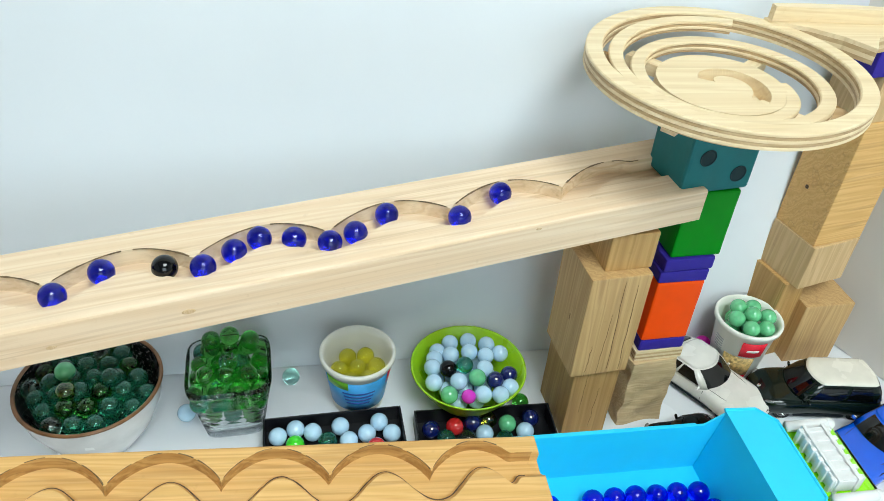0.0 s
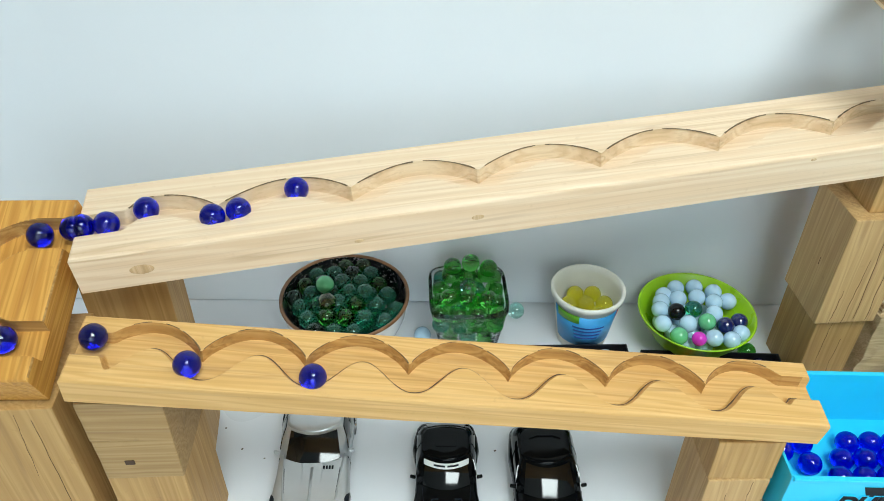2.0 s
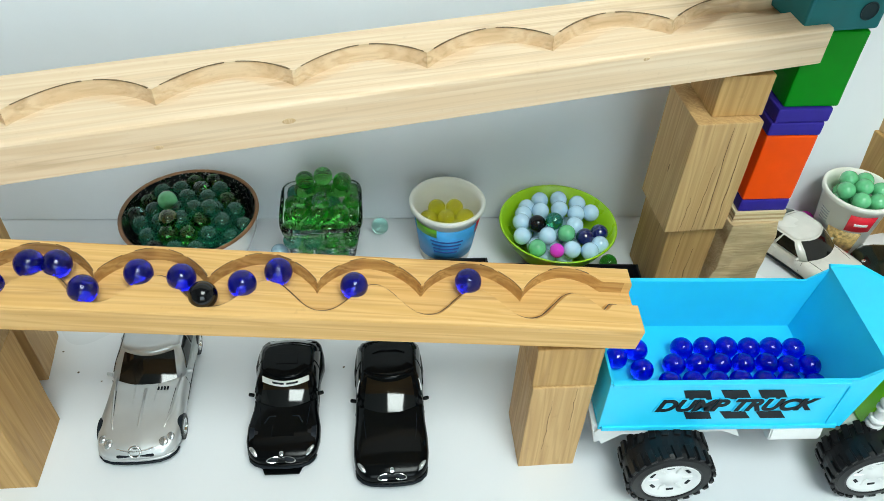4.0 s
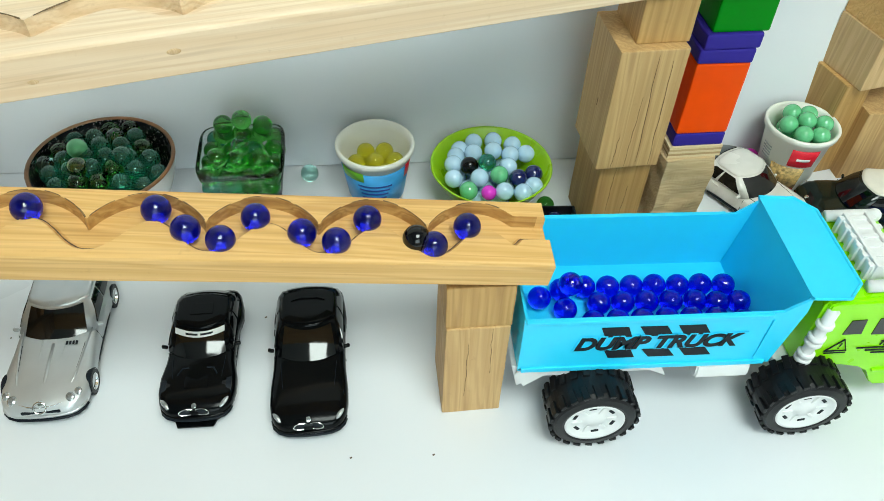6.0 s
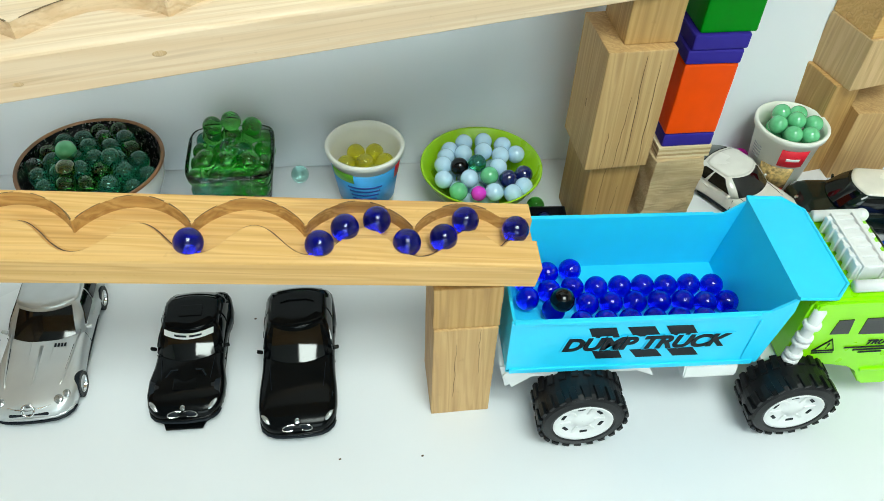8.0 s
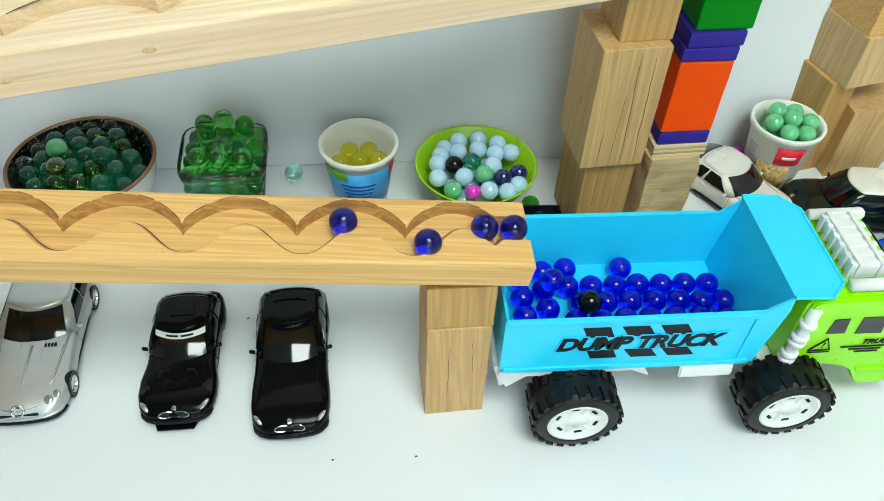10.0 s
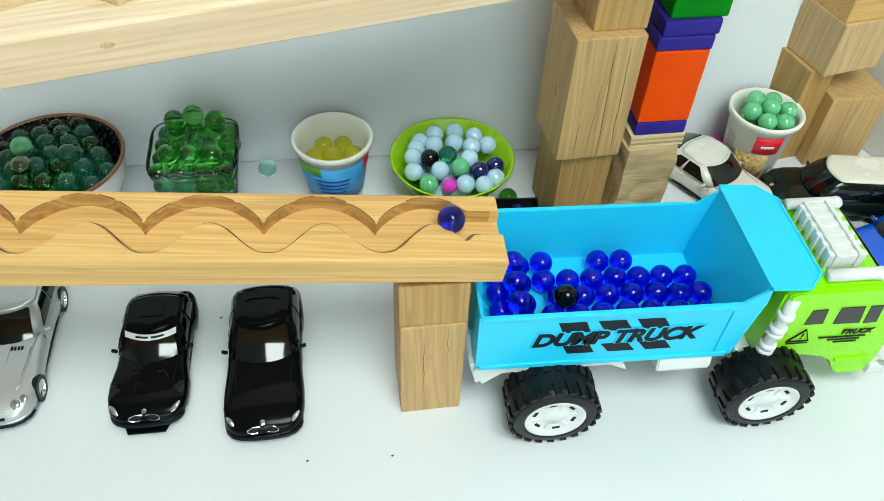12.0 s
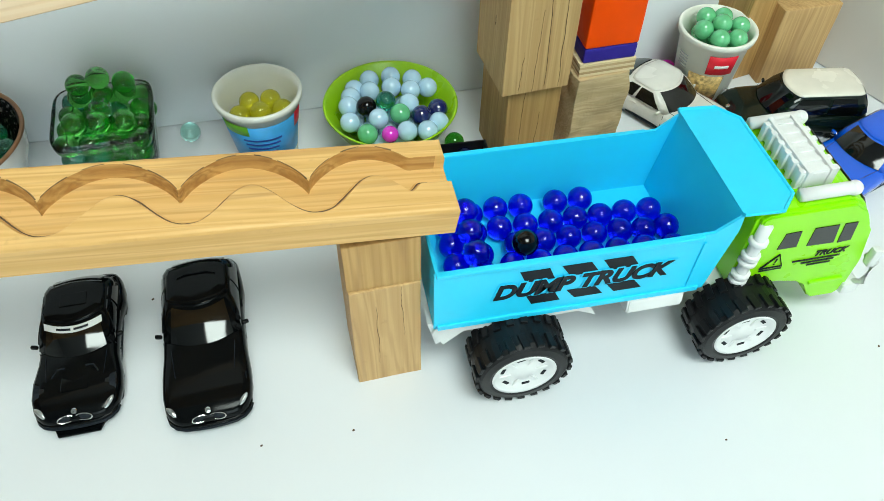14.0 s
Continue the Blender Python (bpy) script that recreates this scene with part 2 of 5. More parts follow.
def lathe(profile, n=40, a0=0.0, a1=360.0, squareness=0.0):
    """Turns (radius, height) pairs round z; squareness pulls the round towards a rounded square."""
    bm = bmesh.new()
    full = abs(a1 - a0) >= 360
    steps = n if full else n + 1
    rings = []
    for r, z in profile:
        ring = []
        for i in range(steps):
            a = radians(a0 + (a1 - a0) * i / n)
            k = 1.0
            if squareness:
                e = 2 + 6 * squareness
                k = (abs(math.cos(a)) ** e + abs(math.sin(a)) ** e) ** (-1 / e)
            ring.append(bm.verts.new((r * k * math.cos(a), r * k * math.sin(a), z)))
        rings.append(ring)
    for a, b in zip(rings, rings[1:]):
        for i in range(steps if full else steps - 1):
            j = (i + 1) % steps
            bm.faces.new((a[i], a[j], b[j], b[i]))
    bmesh.ops.remove_doubles(bm, verts=bm.verts, dist=1e-6)
    return bm


def loft(sections, cap=True):
    """Skins closed rings of equal length."""
    bm = bmesh.new()
    rings = [[bm.verts.new(p) for p in s] for s in sections]
    n = len(rings[0])
    for a, b in zip(rings, rings[1:]):
        for i in range(n):
            bm.faces.new((a[i], a[(i + 1) % n], b[(i + 1) % n], b[i]))
    if cap:
        bm.faces.new(rings[0])
        bm.faces.new(rings[-1])
    return bm


def prism(outline, depth, bevel=0.0):
    """An outline in x and z, pushed along y from 0 to depth."""
    bm = loft([[(x, 0, z) for x, z in outline], [(x, depth, z) for x, z in outline]])
    if bevel:
        bmesh.ops.bevel(bm, geom=bm.edges[:], offset=bevel, segments=2, affect="EDGES")
    return bm


def tube(points, radius, n=8):
    """A round bar through points."""
    pts = [Vector(p) for p in points]
    rings = []
    for i, p in enumerate(pts):
        d = (pts[min(i + 1, len(pts) - 1)] - pts[max(i - 1, 0)]).normalized()
        q = d.to_track_quat("Z", "Y")
        rings.append([p + q @ Vector((radius * math.cos(2 * math.pi * k / n), radius * math.sin(2 * math.pi * k / n), 0)) for k in range(n)])
    return loft(rings)


def ball(r, u=28, v=18):
    bm = bmesh.new()
    bmesh.ops.create_uvsphere(bm, u_segments=u, v_segments=v, radius=r)
    return bm


def ease(x):
    x = max(0.0, min(1.0, x))
    return x * x * (3 - 2 * x)


def lettering(text, size, material, parent, m, thick=0.0003, shear=0.0, bold=0.0):
    cu = bpy.data.curves.new("text", "FONT")
    cu.body, cu.size, cu.extrude, cu.shear, cu.offset = text, size, thick, shear, bold
    cu.align_x, cu.align_y = "CENTER", "CENTER"
    tmp = new("text", cu)
    me = bpy.data.meshes.new_from_object(tmp)
    bpy.data.objects.remove(tmp)
    me.materials.clear()
    me.materials.append(material)
    ob = new("lettering", me)
    ob.parent, ob.matrix_basis = parent, m
    return ob


# ---------------------------------------------------------------- structure


def structure(name, bm, mat, label, category, m=None):
    return tagged(part(name, bm, mat, m=m), label, category, kind="structure")


def slab(x0, x1, y0, y1, z0, z1, bevel=0.0):
    return box(x1 - x0, y1 - y0, z1 - z0, ((x0 + x1) / 2, (y0 + y1) / 2, (z0 + z1) / 2), bevel)


R = ROOM
structure("table_top", slab(-1.1, 1.3, -0.35, 0.599, -0.025, 0.0, 0.002), WHITE_TOP, "white laminate table top with small dark specks", "table")
structure("white_board", slab(-1.1, 0.428, 0.0, 0.010, 0.0, 0.52, 0.0005), BOARD, "plain white backing board leaning against the wall", "board", pose(0, 0.5245, 0.001, -5.5, 0, 0))
structure("wall_back", slab(R["x0"], R["x1"], R["y1"], R["y1"] + 0.1, R["z0"], R["z1"]), WALL, "beige painted wall behind the table", "wall")
structure("wall_left", slab(R["x0"] - 0.1, R["x0"], R["y0"], R["y1"], R["z0"], R["z1"]), ROOM_WALL_DIM, "unseen room wall, darkened to a dim grey", "wall")
structure("wall_right", slab(R["x1"], R["x1"] + 0.1, R["y0"], R["y1"], R["z0"], R["z1"]), ROOM_WALL_DIM, "unseen room wall, darkened to a dim grey", "wall")
structure("wall_side", slab(0.0, 0.012, -0.46, 0.0, 0.001, 0.62, 0.001), WALL, "beige painted side wall that closes the table's corner", "wall", pose(0.4880, 0.5440, 0, 0, 0, 22.6))
wall_front = bmesh.new()
for x0, x1, z0, z1 in ((R["x0"], -0.5, R["z0"], R["z1"]), (0.9, R["x1"], R["z0"], R["z1"]), (-0.5, 0.9, R["z0"], 0.15), (-0.5, 0.9, 1.35, R["z1"])):
    join(wall_front, slab(x0, x1, R["y0"] - 0.1, R["y0"], z0, z1))
structure("wall_front", wall_front, ROOM_WALL_DIM, "unseen wall with a window opening, darkened to a dim grey", "wall")
structure("floor", slab(R["x0"] - 0.1, R["x1"] + 0.1, R["y0"] - 0.1, R["y1"] + 0.1, R["z0"] - 0.1, R["z0"]), FLOOR, "plain grey room floor", "floor")
structure("ceiling", slab(R["x0"] - 0.1, R["x1"] + 0.1, R["y0"] - 0.1, R["y1"] + 0.1, R["z1"], R["z1"] + 0.1), ROOM_WALL_DIM, "plain ceiling, darkened to a dim grey", "ceiling")

# specks and hair-thin marks on the table
for x, y, s, turn in ((-0.020, 0.222, 0.0012, 0.3), (0.035, 0.221, 0.0012, 0.4), (-0.292, 0.344, 0.0013, 1.0), (-0.310, 0.365, 0.0011, 0.2), (0.255, 0.170, 0.001, 0.1), (-0.086, 0.345, 0.0013, 0.6), (-0.302, 0.311, 0.001, 0.5), (0.385, 0.212, 0.0012, 1.2), (-0.272, 0.335, 0.0009, 0.9)):
    tagged(part("speck", box(s * 1.3, s * 0.9, 0.0004, bevel=0.0001), NAIL, m=pose(x, y, 0.0003, 0, 0, math.degrees(turn))), "tiny dark speck of dirt on the white table", "dirt", "specks on the table")

# ---------------------------------------------------------------- grooved planks


def wave_plank(name, m, L, W, H, groove, depth, soft_back, soft_front, mats, label, nx=420):
    """A plank whose top carries a winding routed channel. groove(s) gives the channel's front and back edge."""
    t = thing(name, m, label, "marble track")
    rnd = 0.0022
    xs = [-L / 2 + rnd * k / 4 for k in range(4)] + [-L / 2 + rnd + (L - 2 * rnd) * i / nx for i in range(nx + 1)] + [L / 2 - rnd * k / 4 for k in (3, 2, 1, 0)]
    bm = bmesh.new()
    top = []
    for x in xs:
        f, b = groove(x)
        fe = min(f + soft_front, (f + b) / 2)
        be = max(b - soft_back, (f + b) / 2)
        marks = ((-W / 2, 0), (-W / 2 + rnd, 4), (f, 8), (fe, 8), (be, 8), (b, 5), (W / 2 - rnd, 6), (W / 2, 4))
        ws = [-W / 2]
        for (u, _), (v, k) in zip(marks, marks[1:]):
            ws += [u + (v - u) * (i + 1) / k for i in range(k)]
        col = []
        for w in ws:
            d = 0.0
            if f < w < b:
                d = depth * ease((b - w) / soft_back) * ease((w - f) / soft_front) ** 0.7
            e = min(W / 2 - abs(w), L / 2 - abs(x))
            if e < rnd:
                d = max(d, rnd - math.sqrt(max(0.0, rnd * rnd - (rnd - e) ** 2)))
            col.append(bm.verts.new((x, w, H / 2 - d)))
        top.append(col)
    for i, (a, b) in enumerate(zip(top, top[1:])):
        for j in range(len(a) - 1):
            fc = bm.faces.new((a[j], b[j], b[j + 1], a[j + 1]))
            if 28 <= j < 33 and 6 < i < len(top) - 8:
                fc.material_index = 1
    rim = [c[0] for c in top] + top[-1][1:] + [c[-1] for c in top[-2::-1]] + top[0][-2:0:-1]
    low = [bm.verts.new((v.co.x, v.co.y, -H / 2 + 0.001)) for v in rim]
    low2 = [bm.verts.new((v.co.x * (1 - 0.002 / L), v.co.y * (1 - 0.002 / W), -H / 2)) for v in rim]
    n = len(rim)
    for i in range(n):
        j = (i + 1) % n
        bm.faces.new((rim[i], rim[j], low[j], low[i]))
        bm.faces.new((low[i], low[j], low2[j], low2[i]))
    bm.faces.new(low2)
    part("plank", bm, mats, t, smooth=False)
    return t


def ribbon(pts, width, height=0.00025):
    """A hair-thin raised line along points (x, y, z)."""
    bm = bmesh.new()
    rows = []
    for i, p in enumerate(pts):
        a, b = Vector(pts[max(0, i - 1)]), Vector(pts[min(len(pts) - 1, i + 1)])
        d = (b - a).normalized()
        n = Vector((-d.y, d.x, 0)).normalized() * width * (0.35 + 0.65 * abs(noise.noise(Vector(p) * 90)))
        p = Vector(p)
        rows.append([bm.verts.new(q) for q in (p - n, p - n * 0.5 + Vector((0, 0, height)), p + n * 0.5 + Vector((0, 0, height)), p + n)])
    for a, b in zip(rows, rows[1:]):
        for j in range(3):
            bm.faces.new((a[j], b[j], b[j + 1], a[j + 1]))
    return bm


def box_pose(cx, cy, cz, yaw, pitch, roll):
    return Matrix.Translation((cx, cy, cz)) @ Matrix.Rotation(yaw, 4, "Z") @ Matrix.Rotation(-pitch, 4, "Y") @ Matrix.Rotation(roll, 4, "X")


UP = dict(L=0.6143, W=0.0725, H=0.0288)
LO = dict(L=0.4443, W=0.0476, H=0.0208)
UP_M = box_pose(-0.0570, 0.4013, 0.2293, 0.1951, 0.0445, 0.0474)
LO_M = box_pose(-0.1192, 0.2690, 0.1674, 0.0322, -0.1098, 0.1019)


def up_groove(s):
    p, s0 = 0.0853, -0.0502
    u = ((s - s0) / p) % 1.0
    u = u ** 1.12
    b = -0.003 + 0.020 * math.sin(math.pi * u) ** 0.75
    f = -0.0125 - 0.0085 * math.cos(2 * math.pi * u)
    k = ease((s - 0.262) / 0.014)
    b, f = b + (0.012 - b) * k, f + (-0.012 - f) * k
    k = ease((-0.268 - s) / 0.012)
    return f + (-0.015 - f) * k, b + (0.006 - b) * k


def bump(u):
    return 0.5 - 0.5 * math.cos(2 * math.pi * (u - 0.06))


def lo_groove(s):
    p, s0 = 0.0602, -0.1503
    u = ((s - s0) / p) % 1.0
    b = 0.0005 + 0.0205 * math.sin(math.pi * u) ** 0.7
    f = -0.0186 + 0.0200 * bump(u + 0.015) ** 1.15
    k = ease((abs(s) - 0.198) / 0.008)
    return f + (-0.006 - f) * k, b + (0.0115 - b) * k


def up_centre(s):
    u = (((s + 0.0502) / 0.0853) % 1.0) ** 1.1
    w = -0.0050 - 0.0088 * math.cos(2 * math.pi * u)
    return w + (-0.006 - w) * max(ease((-0.275 - s) / 0.02), ease((s - 0.262) / 0.02))


def lo_centre(s):
    w = -0.0119 + 0.0208 * bump((s + 0.1503) / 0.0602) ** 1.15
    return w + ((0.007 if s < 0 else 0.002) - w) * ease((abs(s) - (0.172 if s < 0 else 0.195)) / 0.015)


upper = wave_plank("upper_track", UP_M, UP["L"], UP["W"], UP["H"], up_groove, 0.0105, 0.0016, 0.0022, [PINE_PALE, PINE_PALE_CUT], "long pale pine plank with a winding routed marble channel")
lower = wave_plank("lower_track", LO_M, LO["L"], LO["W"], LO["H"], lo_groove, 0.0085, 0.0012, 0.008, [PINE_WARM, PINE_BURNT_SHADED], "warm pine plank with a scalloped routed marble channel")


def groove_z(H, depth, s, w, groove, sb, sf):
    f, b = groove(s)
    return H / 2 - (depth * ease((b - w) / sb) * ease((w - f) / sf) ** 0.7 if f < w < b else 0)


# the pencil line that guided the router, and its dark burnt edges
line = []
for i in range(300):
    s = -0.19 + 0.40 * i / 299
    w = lo_groove(s)[0] + 0.0038
    line.append((s, w, groove_z(LO["H"], 0.0085, s, w, lo_groove, 0.0012, 0.008) + 0.0002))
part("pencil_line", ribbon(line, 0.0009), PENCIL, lower, "faint broken pencil line")
for k in range(-3, 4):
    for piece in ((0.06, 0.52), (0.60, 0.98)):
        line = []
        for i in range(30):
            s = -0.0502 + 0.0853 * (k + piece[0] + (piece[1] - piece[0]) * i / 29)
            if abs(s) < UP["L"] / 2 - 0.03:
                line.append((s, up_groove(s)[1] - 0.0003, UP["H"] / 2 + 0.0001))
        if len(line) > 4:
            part("burnt_edge", ribbon(line, 0.0012), GROOVE, upper, "thin dark burnt router mark")

for k in range(-3, 3):
    line = []
    for i in range(24):
        u = 0.05 + 0.40 * i / 23
        s = -0.0502 + 0.0853 * (k + u)
        w = up_groove(s)[0] + 0.0026
        line.append((s, w, groove_z(UP["H"], 0.0105, s, w, up_groove, 0.0016, 0.0022) + 0.0004))
    part("pencil_line", ribbon(line, 0.0007), PENCIL, upper, "faint pencil arc")

for k in range(-1, 6):
    for a0, a1 in ((0.02, 0.20), (0.30, 0.46), (0.60, 0.74), (0.78, 0.99)):
        line = []
        for i in range(20):
            s = -0.1503 + 0.0602 * (k + a0 + (a1 - a0) * i / 19)
            if -0.195 < s < 0.195:
                line.append((s, lo_groove(s)[1] + 0.0002, LO["H"] / 2 + 0.0001))
        if len(line) > 6:
            part("burnt_edge", ribbon(line, 0.0006 if a0 > 0.5 else 0.0004), GROOVE, lower, "thin dark burnt router mark")


def knot(parent, s, z, r, W):
    bm = lathe([(0.0001, 0.0004), (r * 0.35, 0.0004), (r * 0.8, 0.0003), (r, 0.0)], 16)
    bmesh.ops.transform(bm, matrix=Matrix.Translation((s, -W / 2, z)) @ Matrix.Rotation(radians(90), 4, "X") @ Matrix.Diagonal((1.5, 0.75, 1, 1)), verts=bm.verts)
    part("knot", bm, KNOT, parent, "brown wood knot")


KNOT = wood("wood_knot", (0.74, 0.52, 0.31), (0.64, 0.42, 0.22), (0.42, 0.24, 0.11), "z", 160)
for s, z, r in ((-0.268, -0.001, 0.0050), (-0.135, -0.0035, 0.0020), (-0.058, 0.002, 0.0027), (0.172, 0.010, 0.0015)):
    knot(upper, s, z, r, UP["W"])

# ---------------------------------------------------------------- blocks


def wood_block(at, size, mat, label, yaw=0.0, group="wooden support blocks", bevel=0.0009, name="wood_block", rough=0.00035, cuts=3):
    """A sawn block, given by the centre of its underside."""
    bm = box(*size, (0, 0, size[2] / 2), bevel, 2)
    bmesh.ops.subdivide_edges(bm, edges=[e for e in bm.edges if e.calc_length() > 0.02], cuts=cuts, use_grid_fill=True)
    for v in bm.verts:
        v.co += Vector((noise.noise(v.co * 60 + Vector(at) * 9), noise.noise(v.co * 60 + Vector((5, 1, 2))), 0)) * rough
    ob = part(name, bm, mat, m=pose(*at, 0, 0, yaw))
    return tagged(ob, label, "wood block", group)


# support under the lower plank's right end
wood_block((0.0622, 0.2765, 0.0), (0.0405, 0.046, 0.0935), BLOCK, "upright sawn pine block under the lower track", 2)
wood_block((0.0626, 0.2760, 0.0937), (0.0415, 0.043, 0.0365), BLOCK_DARK, "short brown pine block under the lower track end", 1)
# support under its left end; the shade on these blocks is in their wood colours
wood_block((-0.3160, 0.2730, 0.0), (0.0480, 0.056, 0.1030), BLOCK_DARK, "upright pine block at the foot of a stacked post", 2)
wood_block((-0.3155, 0.2710, 0.1032), (0.0480, 0.055, 0.0365), BLOCK_CROSS_SHADED, "sawn pine block with a dark knot in a stack", 3)
wood_block((-0.3150, 0.2700, 0.1399), (0.0500, 0.054, 0.0340), BLOCK_CROSS_SHADED, "cracked sawn pine block carrying the lower track", 2)
part("knot", box(0.006, 0.001, 0.004, bevel=0.0004), NAIL, bpy.data.objects["wood_block.003"], "dark square knot", m=Matrix.Translation((-0.006, -0.0276, 0.016)))
# support of the turning block, in the darker wood to paint in its shade
wood_block((-0.4060, 0.2850, 0.0), (0.094, 0.082, 0.1640), BLOCK_DARK, "tall broad pine block under the turning block", 4)
# support under the upper plank's left end
wood_block((-0.3430, 0.3560, 0.0), (0.055, 0.045, 0.098), BLOCK, "upright pine block under the upper track", 8)
wood_block((-0.3430, 0.3560, 0.0982), (0.055, 0.044, 0.0985), BLOCK_DARK, "brown pine block under the upper track end", 10)
# tower under the upper plank's right end
wood_block((0.1966, 0.445, 0.0), (0.0410, 0.0555, 0.0845), BLOCK_DARK, "brown pine block at the foot of a tower", 4)
wood_block((0.1935, 0.4390, 0.0847), (0.0500, 0.0560, 0.1030), BLOCK, "large upright grained pine block in a tower", 4.8)
wood_block((0.2010, 0.4420, 0.1879), (0.0385, 0.0440, 0.0330), BLOCK_DARK, "small pine block carrying the upper track", 4)


def crack(block, x, z0, z1, size, wide=0.0004, side=0, lean=0.0):
    """A dark split that wanders up the front (0) or left side (1) of a block."""
    pts = [(x + lean * i / 15 + 0.0012 * noise.noise(Vector((x * 300, i * 0.35, z0 * 90))), z0 + (z1 - z0) * i / 15) for i in range(16)]
    bm = bmesh.new()
    rows = []
    for i, (u, z) in enumerate(pts):
        w = 0.6 * wide * (0.25 + 0.75 * math.sin(math.pi * i / 15)) * (0.6 + 0.6 * abs(noise.noise(Vector((z * 240, u * 50, 3)))))
        rows.append([bm.verts.new(p) for p in ((u - w, 0, z), (u, -0.00025, z), (u + w, 0, z))])
    for a, b in zip(rows, rows[1:]):
        bm.faces.new((a[0], a[1], b[1], b[0]))
        bm.faces.new((a[1], a[2], b[2], b[1]))
    place = Matrix.Translation((0, -size[1] / 2 - 0.0003, 0)) if side == 0 else Matrix.Translation((-size[0] / 2 - 0.0003, 0, 0)) @ Matrix.Rotation(radians(-90), 4, "Z")
    part("crack", bm, CRACK, block, "dark drying crack", m=place)


CRACK = plain("dark_crack", (0.10, 0.06, 0.03), 0.9, vary=0.3, scale=300)
B = {b["label"]: b for b in bpy.data.objects if b.name.startswith("wood_block")}
for label, size, cracks in (
    ("large upright grained pine block in a tower", (0.0500, 0.0560), ((0.006, 0.004, 0.099, 0.0006, 0, -0.003), (0.0165, 0.002, 0.094, 0.0006, 0, -0.002), (-0.003, 0.0, 0.066, 0.0004, 0, 0.002), (-0.013, 0.0, 0.035, 0.0004, 0, 0.001), (0.006, 0.045, 0.052, 0.0006, 1, 0.0))),
    ("brown pine block at the foot of a tower", (0.0410, 0.0555), ((0.004, 0.01, 0.06, 0.0003, 0, 0.001), (-0.009, 0.03, 0.08, 0.0003, 0, 0.001))),
    ("tall broad pine block under the turning block", (0.094, 0.082), ((0.020, 0.10, 0.160, 0.0003, 0, 0.004), (0.031, 0.02, 0.155, 0.0004, 0, 0.002))),
    ("upright pine block under the upper track", (0.055, 0.045), ((0.012, 0.02, 0.09, 0.0003, 0, 0.001),)),
    ("upright sawn pine block under the lower track", (0.0405, 0.046), ((-0.006, 0.02, 0.08, 0.0003, 0, 0.001), (0.010, 0.045, 0.092, 0.0003, 0, -0.001))),
):
    for x, z0, z1, wide, side, lean in cracks:
        crack(B[label], x, z0, z1, size, wide, side, lean)

# coloured column beside it
cx, cy = 0.2555, 0.4515
wood_block((cx - 0.003, cy - 0.001, 0.0), (0.0445, 0.050, 0.0795), CHIP, "rough chipped and splintered wood block", 5, "coloured column", rough=0.0028, cuts=14)
ply = thing("plywood_offcut", pose(cx - 0.001, cy, 0.0797, 0, 0, 3), "small layered plywood offcut between two blocks", "plywood")
for i, mt in enumerate((PLY, PLY_EDGE, PLY, PLY_EDGE, PLY)):
    part("ply_layer", box(0.0440 - 0.0004 * (i % 2), 0.048, 0.0021, (0, 0, 0.00107 + 0.0021 * i), 0.0002), mt, ply)
wood_block((cx, cy, 0.0904), (0.0410, 0.046, 0.0120), NAVY, "flat purple-blue painted toy block", 2, "coloured column", 0.0018, "toy_block")
wood_block((cx, cy, 0.1026), (0.0410, 0.046, 0.0625), ORANGE, "bright orange painted toy block", 2, "coloured column", 0.0018, "toy_block")
wood_block((cx, cy, 0.1653), (0.0415, 0.047, 0.0115), NAVY, "flat purple-blue painted toy block", 1, "coloured column", 0.0018, "toy_block")
wood_block((cx + 0.001, cy, 0.1770), (0.0420, 0.047, 0.0120), NAVY, "flat purple-blue painted toy block", 3, "coloured column", 0.0018, "toy_block")
wood_block((cx + 0.005, cy + 0.002, 0.1892), (0.0420, 0.046, 0.0600), GREEN, "green painted toy block", 2, "coloured column", 0.0018, "toy_block")
teal = thing("teal_block", pose(cx, cy + 0.002, 0.2494, 0, 0, 8), "teal toy block with round holes", "toy block", "coloured column")
tb = box(0.058, 0.047, 0.052, (0, 0, 0.026), 0.0025)
part("body", tb, TEAL, teal)
HOLE = plain("dark_hole", (0.0, 0.02, 0.025), 0.7)
for hx, hz in ((-0.014, 0.030), (0.016, 0.014)):
    bm = lathe([(0.0001, 0.0), (0.0055, 0.0), (0.0062, 0.0006), (0.0068, 0.0002)], 20)
    part("hole", bm, HOLE, teal, "dark round hole", m=pose(hx, -0.0237, hz, 90, 0, 0))

# second tower, towards the wall
wood_block((0.4610, 0.5110, 0.0), (0.0540, 0.0480, 0.0740), BLOCK, "pine block at the foot of the far tower", 2)
wood_block((0.4165, 0.5190, 0.0), (0.0270, 0.0460, 0.0978), BLOCK_DARK, "narrow brown pine block with a frayed top", 12)
wood_block((0.4360, 0.5180, 0.0980), (0.0560, 0.0520, 0.0480), BLOCK_PALE, "pale pine block in the far tower", 14)
wood_block((0.4370, 0.5190, 0.1462), (0.0560, 0.0500, 0.1240), PINE_WARM, "tall pine block with two nail heads", 12)
for nx_, nz_ in ((0.008, 0.094), (0.006, 0.046)):
    bm = lathe([(0.0001, 0.0008), (0.0014, 0.0007), (0.0020, 0.0)], 12)
    tagged(part("nail_head", bm, NAIL, m=pose(0.4370, 0.5190, 0.1462, 0, 0, 12) @ pose(-0.0281, nx_, nz_, 0, -90, 0)), "dark nail head in a pine block", "nail", "nails of the far tower")
wood_block((0.4380, 0.5200, 0.2704), (0.0580, 0.0500, 0.0400), BLOCK_PALE, "pale pine block near the top of the far tower", 10)
